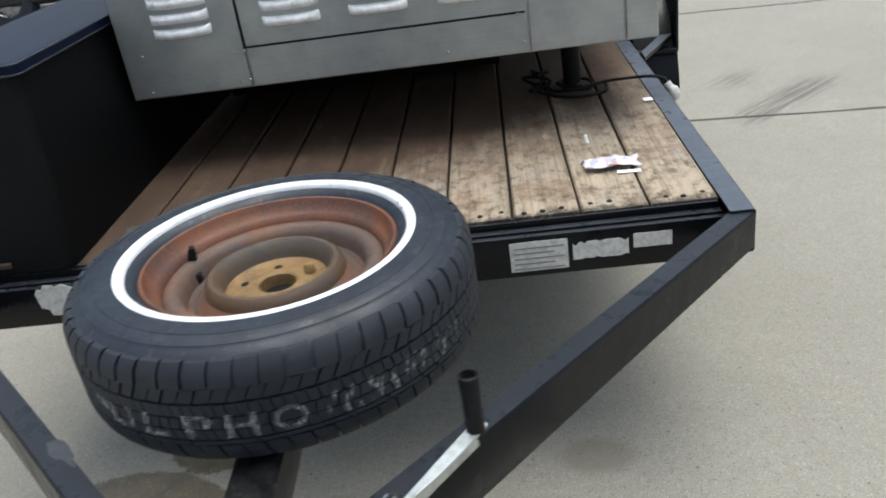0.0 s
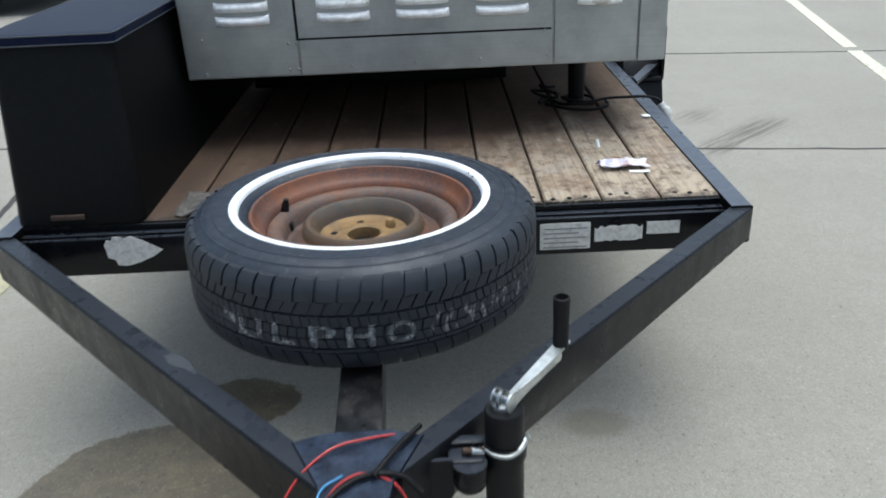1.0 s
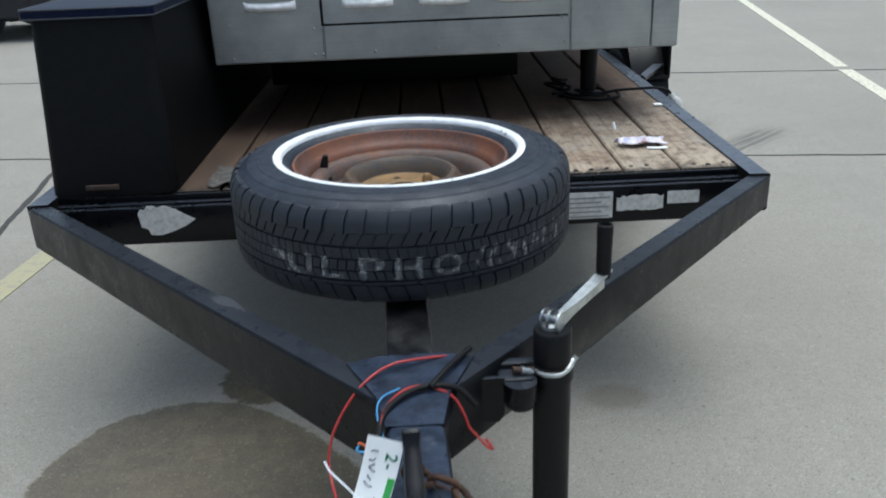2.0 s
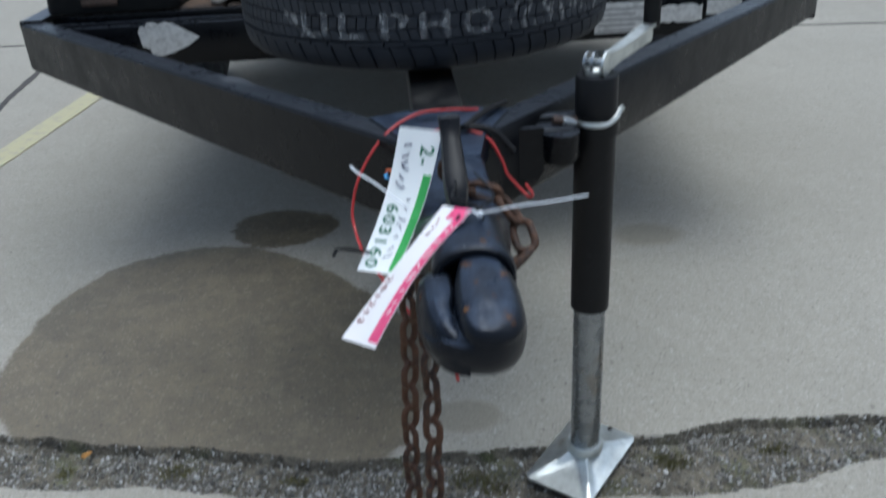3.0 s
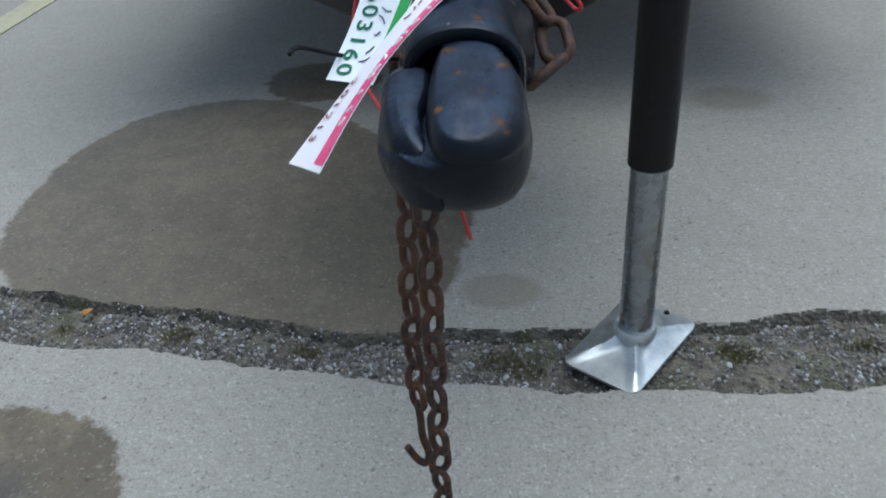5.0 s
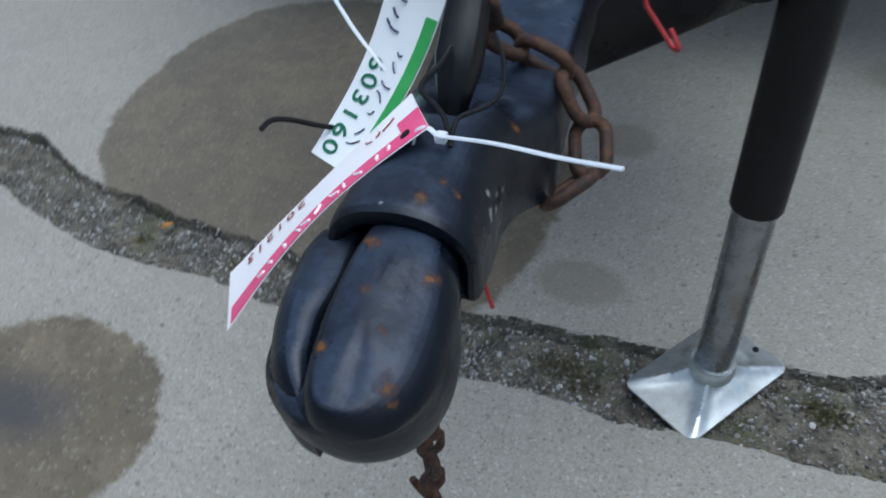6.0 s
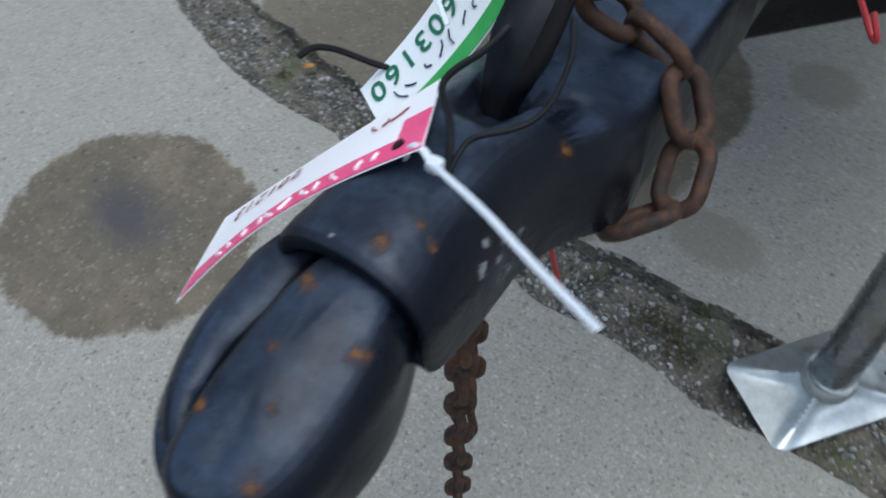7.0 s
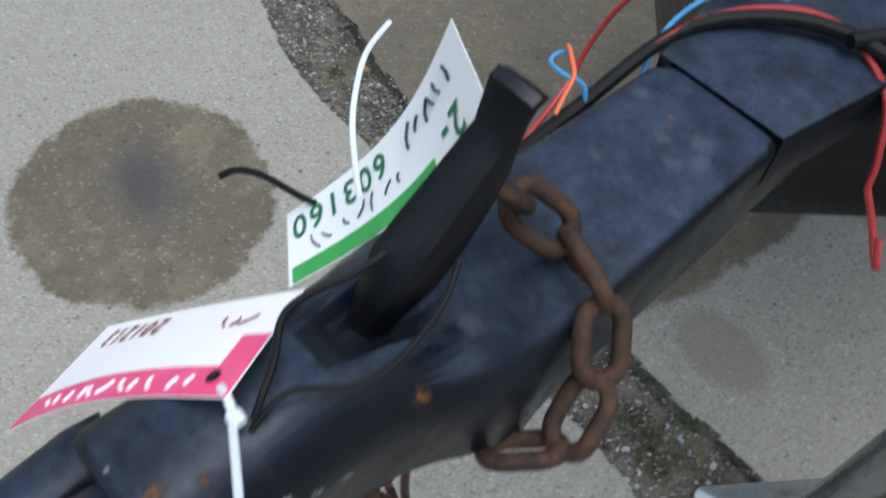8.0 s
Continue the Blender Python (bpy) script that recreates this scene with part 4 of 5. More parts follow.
def build_foot():
    """A pressed plate with ridges running from a central boss to its corners."""
    bm = bmesh.new()
    n, hu, hv = 36, 0.060, 0.095
    grid = []
    for j in range(n + 1):
        row = []
        for i in range(n + 1):
            u, v = -hu + 2 * hu * i / n, -hv + 2 * hv * j / n
            cu, cv = max(abs(u) - (hu - 0.014), 0), max(abs(v) - (hv - 0.014), 0)
            k = math.hypot(cu, cv)
            if k > 0.014:
                u -= math.copysign(cu * (1 - 0.014 / k), u)
                v -= math.copysign(cv * (1 - 0.014 / k), v)
            du, dv = u - 0.008, v + 0.007
            r = math.hypot(du, dv)
            ridge = 1.0
            for cx, cy in ((hu, hv), (-hu, hv), (hu, -hv), (-hu, -hv)):
                ex, ey = cx - 0.008, cy + 0.007
                long = math.hypot(ex, ey)
                t = (du * ex + dv * ey) / long
                if t > 0:
                    ridge = min(ridge, abs(du * ey - dv * ex) / long)
            edge = min(1 - abs(u) / hu, 1 - abs(v) / hv)
            z = 0.018 * math.exp(-(r / 0.034) ** 2) + 0.017 * math.exp(-(ridge / 0.0065) ** 2) * max(0, 1 - r / 0.105) + 0.005 * max(0, 1 - ridge / 0.03) * max(0, 1 - r / 0.1) + 0.006 * min(1, edge * 3)
            row.append(bm.verts.new((u, v, z + 0.0035)))
        grid.append(row)
    for j in range(n):
        for i in range(n):
            bm.faces.new((grid[j][i], grid[j][i + 1], grid[j + 1][i + 1], grid[j + 1][i]))
    edge = [e for e in bm.edges if e.is_boundary]
    made = bmesh.ops.extrude_edge_only(bm, edges=edge)["geom"]
    for v in made:
        if isinstance(v, bmesh.types.BMVert):
            v.co.z = 0.0
    return bm


foot = part("foot", build_foot(), ZINC, jack, "bright zinc pressed-steel jack foot")
foot.matrix_basis = pose(0.2145, 0.447, -0.003, 0, 0, -36)
part("weld_ring", turned([(0.0240, 0.064), (0.0280, 0.0645), (0.0300, 0.061), (0.0305, 0.054), (0.0290, 0.046)], 36, (JX, JY, 0)), ZINC, jack, "bright weld collar round the tube")
part("foot_hole", turned([(0.0, 0.0), (0.004, 0.0), (0.0045, -0.002)], 14, (0.258, 0.470, 0.0385)), DARK, jack)
part("top_cap", turned([(0.0, 0.702), (0.013, 0.702), (0.016, 0.699), (0.016, 0.690)], 24, (JX - 0.002, JY + 0.004, 0)), ZINC, jack)
# crank
part("crank_hub", tube([(JX - 0.010, JY + 0.008, 0.706), (JX + 0.010, JY - 0.005, 0.706)], 0.007, 14, 1), GALV, jack)
for k in (-0.013, -0.004, 0.009):
    part("hub_washer", tube([(JX + k, JY - k * 0.65, 0.706), (JX + k + 0.003, JY - (k + 0.003) * 0.65, 0.706)], 0.016, 18, 1), ZINC if k > 0 else GALV, jack)
a, b = Vector((JX + 0.008, JY - 0.004, 0.706)), Vector((0.298, 0.510, 0.722))
d = (b - a).normalized()
s = d.cross(Vector((0, 0, 1))).normalized()
rings = []
for k in range(9):
    p = a + (b - a) * (k / 8)
    w = interp(k / 8, [(0, 0.016), (0.3, 0.011), (1, 0.0135)])
    rings.append([p - s * 0.003 - Vector((0, 0, w)), p + s * 0.003 - Vector((0, 0, w)), p + s * 0.0032 + Vector((0, 0, w)), p - s * 0.0032 + Vector((0, 0, w))])
arm = loft(rings)
bmesh.ops.bevel(arm, geom=arm.edges[:], offset=0.0012, segments=1, affect="EDGES")
part("crank_arm", arm, ZINC, jack, "bright zinc crank arm")
box_arm = []
for k in range(9):
    p = a + (b - a) * (0.06 + 1.04 * k / 8) + Vector((0, 0, interp(k / 8, [(0, 0.012), (0.3, 0.0105), (1, 0.0135)])))
    w = interp(k / 8, [(0, 0.0045), (0.4, 0.0085), (0.9, 0.0100), (1, 0.0085)])
    box_arm.append([p - s * w - Vector((0, 0, 0.003)), p + s * w - Vector((0, 0, 0.003)), p + s * w, p - s * w])
part("crank_flange", loft(box_arm), ZINC, jack)
part("crank_grip", turned([(0.0, 0.0), (0.0108, 0.0), (0.0120, 0.004), (0.0120, 0.05), (0.0130, 0.082), (0.0124, 0.089), (0.0100, 0.0905), (0.0085, 0.080), (0.0, 0.078)], 24, (0.298, 0.511, 0.726)), DARK, jack, "black plastic crank grip")
# mount between jack and rail
part("mount_plate", box(0.085, 0.178, 0.405, 0.425, 0.568, 0.640, 0.004), PAINT, jack)
part("mount_block", box(0.118, 0.172, 0.372, 0.408, 0.590, 0.632, 0.006), PAINT, jack)
part("mount_lug", turned([(0.0, -0.012), (0.021, -0.012), (0.025, -0.004), (0.025, 0.03), (0.0, 0.03)], 24, (0.150, 0.376, 0.598)), PAINT, jack)
part("gusset", loft([[(0.052, y, 0.634), (0.060, y, 0.566), (0.118, y, 0.560), (0.126, y, 0.574), (0.126, y, 0.636)] for y in (0.372, 0.379)]), PAINT, jack)
part("mount_sleeve", turned([(0.0305, 0.612), (0.0325, 0.612), (0.0325, 0.638), (0.0305, 0.638)], 32, (JX, JY, 0)), TUBE, jack)
ring = [(JX + 0.031 * math.cos(t), JY + 0.031 * math.sin(t), 0.630 + 0.012 * max(0, math.cos(t)) ** 2) for t in (radians(x) for x in range(195, 355, 15))] + [(JX + 0.036, JY - 0.006, 0.646)]
part("pin_ring", tube(ring, 0.0042, 8, 3), ZINC, jack, "bright bent pull-pin ring")
part("pull_pin", tube([(0.140, 0.386, 0.640), (0.172, 0.390, 0.636)], 0.0055, 10, 1), CHAIN, jack, "rusty pull pin")
part("pin_spring", tube([(0.152, 0.387, 0.638), (0.170, 0.390, 0.634)], 0.007, 12, 1), GALV, jack)

jack.matrix_basis = Matrix.Translation((0.014, 0.024, -0.020))
foot.matrix_parent_inverse = jack.matrix_basis.inverted()

# ---- spare wheel, lying flat on the tongue ----
WX, WY, WZ = -0.009, 0.900, 0.6375
spare = thing("spare_wheel", "spare whitewall tyre on a rusted rim, lying flat on the tongue", "wheel", (WX, WY, WZ))
H, R = 0.194, 0.326
carcass = [(0.205, 0.030), (0.213, 0.012), (0.235, 0.003), (0.268, 0.001), (0.296, 0.010), (0.309, 0.020), (0.3195, 0.035), (0.3195, H - 0.035), (0.309, H - 0.020), (0.296, H - 0.010), (0.2915, H - 0.0080), (0.2905, H - 0.0062), (0.2885, H - 0.0058), (0.2875, H - 0.0066), (0.280, H - 0.003), (0.2715, H - 0.0018), (0.2705, H - 0.0006), (0.2685, H - 0.0006), (0.2675, H - 0.0014), (0.262, H - 0.0005)]
part("tyre", turned([(r, z) for r, z in carcass] + [(0.241, H - 0.001), (0.2395, H - 0.0045), (0.2250, H - 0.0095), (0.2165, H - 0.0130), (0.210, H - 0.0200), (0.205, H - 0.0285), (0.198, H - 0.042), (0.198, 0.03), (0.205, 0.030)], 120), RUBBER, spare, "black tyre with worn tread")
part("whitewall", turned([(0.2405, H - 0.0030), (0.2412, H - 0.0002), (0.2385, H + 0.0010), (0.2290, H - 0.0004), (0.2266, H - 0.0022), (0.2250, H - 0.0065), (0.2246, H - 0.0105)], 120), WHITEWALL, spare, "white sidewall band, scuffed")


def build_tread():
    """Ribs of the tread, cut by narrow slanting slits that run up over both shoulders."""
    verts, faces = [], []
    rnd = random.Random(2)
    side = [(0.3255, 0.1430), (0.3242, 0.1560), (0.3205, 0.1675), (0.3125, 0.1770)]
    rows = [(side, 58, 0.14, 0.022, 0.0), ([(0.3255, 0.1215), (0.3256, 0.1426)], 87, 0.15, 0.030, 0.45),
            ([(0.3256, 0.0990), (0.3258, 0.1175)], 132, 0.12, -0.012, 0.0), ([(0.3256, 0.0790), (0.3256, 0.0965)], 132, 0.12, 0.010, 0.3), ([(0.3258, 0.0620), (0.3256, 0.0768)], 132, 0.12, -0.010, 0.6),
            ([(0.3255, 0.0525), (0.3258, 0.0585)], 66, 0.06, 0.006, 0.45), ([(r, H - z) for r, z in reversed(side)], 66, 0.115, -0.020, 0.0)]
    for profile, count, gap, slant, offset in rows:
        pitch = 2 * math.pi / count
        high = profile[-1][1] - profile[0][1]
        for k in range(count):
            a0 = pitch * (k + offset + rnd.uniform(-0.04, 0.04))
            cut = gap * rnd.uniform(0.7, 1.3)
            base = len(verts)
            for deep in (0.0095, 0.0):
                for r, z in profile:
                    sh = slant * (z - profile[0][1]) / high + 0.004 * math.sin(z * 700 + 1)
                    for q in (0.0, 0.5, 1.0 - cut):
                        a = a0 + pitch * q + sh
                        wave = 0.0009 * math.sin(a * 130)
                        verts.append(((r - deep) * math.cos(a), (r - deep) * math.sin(a), z + wave))
            n = len(profile)
            inner, outer = base, base + 3 * n
            for j in range(n - 1):
                for q in (0, 1):
                    o = outer + 3 * j + q
                    faces.append([o, o + 1, o + 4, o + 3])
                for q in (0, 2):
                    i, o = inner + 3 * j + q, outer + 3 * j + q
                    faces.append([i, i + 3, o + 3, o])
            for j in (0, n - 1):
                for q in (0, 1):
                    i, o = inner + 3 * j + q, outer + 3 * j + q
                    faces.append([i, o, o + 1, i + 1])
    mesh = bpy.data.meshes.new("tread")
    mesh.from_pydata(verts, [], faces)
    mesh.materials.append(RUBBER_MARKED)
    mesh.shade_smooth()
    mesh.set_sharp_from_angle(angle=radians(42))
    ob = new("tread", mesh)
    ob.parent = spare
    return tagged(ob, "worn tread blocks with smeared chalk marks", kind="stuff")


def make_marked_rubber():
    mat = material("marked_tread_rubber", (0.03, 0.03, 0.033), 0.65)
    n = Net(mat)
    x, y, z = n.split(n.pos)
    ang = n.math("ARCTAN2", y, x)
    d = n.noise(14, 5, 0.7)
    col = n.mix(n.ramp(d, 0.35, 0.75), (0.0088, 0.012, 0.019), (0.018, 0.023, 0.033))
    # smeared chalk strokes before and after the lettering
    strokes = n.noise(1.0, 2, 0.5, n.join(n.math("MULTIPLY", ang, 26.0), n.math("MULTIPLY", z, 40.0), 3.0))
    mask = n.math("MULTIPLY", n.ramp(strokes, 0.54, 0.60), n.math("MULTIPLY", n.ramp(z, 0.060, 0.068), n.ramp(z, 0.098, 0.104, 1, 0)))
    ends = n.math("MAXIMUM", n.math("MULTIPLY", n.ramp(ang, -2.34, -2.30), n.ramp(ang, -2.20, -2.16, 1, 0)), n.math("MULTIPLY", n.ramp(ang, -1.22, -1.16), n.ramp(ang, -0.48, -0.40, 1, 0)))
    mask = n.math("MULTIPLY", n.math("MULTIPLY", mask, ends), n.ramp(n.noise(120, 3, 0.6), 0.38, 0.55))
    n.set(n.mix(n.math("MULTIPLY", mask, 0.45), col, (0.55, 0.55, 0.54)), 0.6)
    return mat


def make_chalk():
    mat = material("worn_chalk", (0.42, 0.43, 0.44), 0.9)
    n = Net(mat)
    worn = n.math("MULTIPLY", n.ramp(n.noise(95, 4, 0.7), 0.38, 0.60), n.ramp(n.noise(300, 2, 0.6), 0.30, 0.50, 0.35, 1))
    n.put(n.math("MULTIPLY", worn, 0.55), n.b.inputs["Alpha"])
    return mat


def chalk_letter(letter, angle, wide, low, high):
    """One big letter rubbed on the tread, bent round it."""
    data = bpy.data.curves.new("letter", "FONT")
    data.body, data.size, data.offset = letter, 1.0, 0.02
    ob = bpy.data.objects.new("letter", data)
    scene.collection.objects.link(ob)
    bpy.context.view_layer.update()
    mesh = bpy.data.meshes.new_from_object(ob.evaluated_get(bpy.context.evaluated_depsgraph_get()))
    bpy.data.objects.remove(ob)
    bm = bmesh.new()
    bm.from_mesh(mesh)
    bmesh.ops.triangulate(bm, faces=bm.faces)
    bmesh.ops.subdivide_edges(bm, edges=bm.edges, cuts=3, use_grid_fill=True)
    xs, ys = [v.co.x for v in bm.verts], [v.co.y for v in bm.verts]
    for v in bm.verts:
        a = radians(angle + wide * ((v.co.x - min(xs)) / (max(xs) - min(xs)) - 0.5))
        z = low + (high - low) * (v.co.y - min(ys)) / (max(ys) - min(ys))
        v.co = (0.3264 * math.cos(a), 0.3264 * math.sin(a), z)
    return part("chalk_letter", bm, CHALK, spare, "worn white chalk letter", False)


CHALK = make_chalk()
for letter, angle, wide in (("U", -121, 8.5), ("L", -110, 7), ("P", -98, 7.5), ("H", -87.5, 8), ("O", -76, 8)):
    chalk_letter(letter, angle, wide, 0.064, 0.102)
RUBBER_MARKED = make_marked_rubber()
build_tread()
part("rim", turned([(0.2065, H - 0.030), (0.2095, H - 0.0225), (0.2068, H - 0.0175), (0.2022, H - 0.0185), (0.199, H - 0.026), (0.1945, H - 0.036), (0.1885, H - 0.041), (0.1835, H - 0.045), (0.1805, H - 0.054), (0.1785, H - 0.066), (0.1765, 0.05), (0.180, 0.02)], 96), RIM, spare, "orange-brown rusted steel rim")
part("disc", turned([(0.1795, H - 0.056), (0.174, H - 0.0515), (0.165, H - 0.0505), (0.156, H - 0.054), (0.150, H - 0.064), (0.146, H - 0.083), (0.139, H - 0.088), (0.128, H - 0.080), (0.1165, H - 0.068)], 96), RIM_DISC, spare, "grey-brown rusted wheel disc")
part("disc_ring", turned([(0.1165, H - 0.068), (0.1135, H - 0.055), (0.106, H - 0.0475), (0.099, H - 0.0475), (0.092, H - 0.054), (0.0865, H - 0.068), (0.084, H - 0.077)], 96), RING, spare, "dark raised ring pressed into the disc")
hub = turned([(0.084, H - 0.077), (0.076, H - 0.0815), (0.055, H - 0.080), (0.036, H - 0.077), (0.031, H - 0.080), (0.030, H - 0.11)], 72)
part("hub_face", hub, HUB, spare, "ochre painted hub face")
part("hub_hole", turned([(0.0325, H - 0.10), (0.0, H - 0.1005)], 32), DARK, spare)
for k in range(5):
    t = 2 * math.pi * k / 5 + 0.5
    at = (0.057 * math.cos(t), 0.057 * math.sin(t), H - 0.0802)
    if k == 0:
        part("lug_nut", turned([(0.0, 0.016), (0.006, 0.016), (0.0095, 0.012), (0.0105, 0.0)], 6, at), HUB, spare)
    else:
        part("stud_hole", turned([(0.0, 0.0012), (0.006, 0.0012), (0.0075, 0.0)], 16, at), DARK, spare)
part("valve_stem", tube([(-0.158, 0.063, H - 0.060), (-0.155, 0.062, H - 0.044), (-0.151, 0.060, H - 0.027)], [0.0085, 0.0075, 0.0055], 12, 3), DARK, spare)
part("balance_weight", box(-0.152, -0.139, 0.030, 0.046, H - 0.084, H - 0.066, 0.003), DARK, spare, "small dark wheel weight")


# ---- things on the deck ----
def build_bin():
    bin_ = thing("storage_bin", "black plastic storage bin with a closed glossy lid on the deck", "bin", (-0.72, 1.52, DECK))
    # far part is unseen, stretched back to keep light off the deck
    y0, y1, x0, x1 = 1.275, 2.75, -0.868, -0.590
    rings = []
    for z, grow, back in ((DECK, 0.024, 0.0), (DECK + 0.01, 0.026, 0.0), (0.85, 0.014, 0.04), (1.047, 0.004, 0.075)):
        ring = []
        for cx, cy, a0 in ((x1 + grow - 0.03, y1 + grow - 0.03, 0), (x0 + 0.03, y1 + grow - 0.03, 90), (x0 + 0.03, y0 + back + 0.03, 180), (x1 + grow - 0.03, y0 + back + 0.03, 270)):
            for k in range(7):
                t = radians(a0 + 15 * k)
                ring.append((cx + 0.03 * math.cos(t), cy + 0.03 * math.sin(t), z))
        rings.append(ring)
    under(part("body", loft(rings), BIN, None), bin_)
    rings = []
    for z, grow in ((1.048, 0.004), (1.046, 0.012), (1.050, 0.016), (1.0665, 0.016), (1.0705, 0.012), (1.0715, 0.004), (1.0715, -0.03), (1.0725, -0.07)):
        ring = []
        r = 0.016
        for cx, cy, a0 in ((x1 + grow - r, y1 + grow - r, 0), (x0 - grow + r, y1 + grow - r, 90), (x0 - grow + r, y0 - grow + r + 0.085, 180), (x1 + grow - r, y0 - grow + r + 0.085, 270)):
            for k in range(7):
                t = radians(a0 + 15 * k)
                ring.append((cx + r * math.cos(t), cy + r * math.sin(t), z))
        rings.append(ring)
    under(part("lid", loft(rings), LID, None, "glossy black lid with a thick rim"), bin_)
    # lighter grey rods paint the sheen along the lid's rounded edges
    for z, grow in ((1.049, 0.0155), (1.0695, 0.0145)):
        r = 0.016
        edge = []
        for cx, cy, a0 in ((x1 + grow - r, y1 + grow - r, 0), (x0 - grow + r, y1 + grow - r, 90), (x0 - grow + r, y0 - grow + r + 0.085, 180), (x1 + grow - r, y0 - grow + r + 0.085, 270)):
            edge += [Vector((cx + r * math.cos(radians(a0 + 15 * k)), cy + r * math.sin(radians(a0 + 15 * k)), z)) for k in range(7)]
        under(part("lid_edge_sheen", tube(edge, 0.0022, 8, 1, loop=True), EDGE_SHEEN, None, "grey line that paints the sheen on the lid's edge"), bin_)
    under(part("handle_slot", box(-0.78, -0.70, 1.270, 1.276, 0.655, 0.668, 0.002), DECAL_DARK, None), bin_)


EDGE_SHEEN = make_sheet("edge_sheen_plastic", (0.045, 0.05, 0.06), (0.03, 0.03, 0.035), 0.35)
DECAL_DARK = make_rust("dull_brown_strip", (0.05, 0.03, 0.02), (0.03, 0.02, 0.015), (0.07, 0.04, 0.03))
build_bin()


def build_cooker():
    """The stainless cabinet on legs behind the spare wheel."""
    # depth towards y1 is unseen, stretched to shade the deck below
    x0, x1, y0, y1, z0, z1 = -0.556, 0.790, 1.790, 3.60, 0.852, 1.62
    ck = thing("cooker_cabinet", "brushed stainless steel cooker cabinet with pressed louvres on black legs", "cooker", ((x0 + x1) / 2, 2.1, DECK))
    add = lambda name, bm, mat, label="", smooth=True: under(part(name, bm, mat, None, label, smooth), ck)
    body = add("body", box(x0, x1, y0, y1, z0, z1, 0.004), STEEL, "dull brushed stainless shell")
    add("top_plate", box(x0 - 0.02, x1 + 0.02, y0 - 0.02, y1 + 0.02, z1 + 0.001, z1 + 0.03, 0.006), STEEL)
    add("lower_apron", box(-0.232, 0.470, y0 - 0.0025, y0 - 0.0005, z0 + 0.004, 0.951, 0.0008), STEEL, "", False)
    door = add("service_door", box(-0.232, 0.468, y0 - 0.006, y0 - 0.0005, 0.957, 1.45, 0.0012), STEEL, "flat stainless service panel", False)
    add("end_panel", box(0.477, 0.706, y0 - 0.005, y0 - 0.0005, z0 + 0.004, 1.45, 0.0012), STEEL, "", False)
    add("end_panel", box(0.712, 0.786, y0 - 0.007, y0 - 0.0005, z0 + 0.004, 1.45, 0.0012), STEEL, "", False)
    add("end_panel", box(x0 + 0.004, -0.240, y0 - 0.0028, y0 - 0.0005, z0 + 0.004, 1.45, 0.0012), STEEL, "", False)

    add("door_seam", box(-0.2402, -0.2318, y0 - 0.0012, y0 - 0.0003, 0.951, 1.45), DARK, "dark gap beside the service panel", False)
    add("door_seam", box(-0.2318, 0.468, y0 - 0.0012, y0 - 0.0003, 0.9505, 0.9575), DARK, "dark gap under the service panel", False)

    def louvre(cx, z, w=0.148):
        bm = bmesh.new()
        rings = []
        for k in range(9):
            t = math.pi * k / 8
            dy, dz = 0.018 * math.sin(t), 0.013 * math.cos(t)
            rings.append([(cx - w / 2 + u * w, y0 - 0.004 - dy * (1 - (2 * u - 1) ** 8), z + dz + 0.005 * (2 * u - 1) ** 6) for u in (0, 0.03, 0.08, 0.3, 0.5, 0.7, 0.92, 0.97, 1)])
        return loft(rings, closed=False, caps=False, bm=bm)

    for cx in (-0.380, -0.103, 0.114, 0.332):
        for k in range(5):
            add("louvre", louvre(cx, 1.009 + 0.037 * k), LOUVRE_SHINE, "pressed louvre, painted near-white for its sky shine")
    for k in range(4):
        add("louvre", louvre(0.60, 1.024 + 0.037 * k, 0.125), LOUVRE_SHINE)
    for x, z in ((-0.50, 0.868), (-0.265, 0.872), (-0.24, 0.872), (-0.09, 0.874), (0.09, 0.877), (0.27, 0.878), (0.46, 0.88), (0.73, 0.885), (-0.50, 0.962), (-0.262, 0.945), (-0.24, 0.945), (-0.09, 0.945), (0.09, 0.948), (0.45, 0.95), (0.69, 0.96), (0.69, 0.90)):
        add("screw", turned([(0.0, 0.0025), (0.003, 0.002), (0.0045, 0.0)], 10), STEEL)
        ob = scene.collection.objects[-1]
        ob.matrix_parent_inverse = Matrix.Identity(4)
        ob.matrix_basis = Matrix.Translation(-ck.location) @ Matrix.Translation((x, y0 - 0.0035, z)) @ Matrix.Rotation(radians(90), 4, "X")
    for x, y in ((0.605, 2.155), (-0.44, 2.60), (0.605, 3.40), (-0.44, 3.40)):
        leg = add("leg", turned([(0.0, DECK), (0.030, DECK), (0.030, DECK + 0.012), (0.026, DECK + 0.016), (0.031, z0 - 0.02), (0.036, z0 - 0.004), (0.036, z0), (0.0, z0)], 24, (x, y, 0)), TUBE, "black tapered leg")
    # unseen box, added to keep light from behind off the deck
    add("light_block", box(x0 + 0.04, 0.40, 2.45, y1 - 0.05, DECK + 0.02, z0 + 0.002, 0.006), TUBE, "unseen black box added under the cabinet to block light")


# near-white paints the sky's shine onto the stainless louvres
LOUVRE_SHINE = make_zinc("louvre_shine_white", (0.93, 0.93, 0.93), 0.45, 0.1)
build_cooker()

# black power cord at the leg, over the rail
cord = thing("power_cord", "black power cord coiled at the leg with a grey plug", "cable", (0.62, 2.1, DECK))
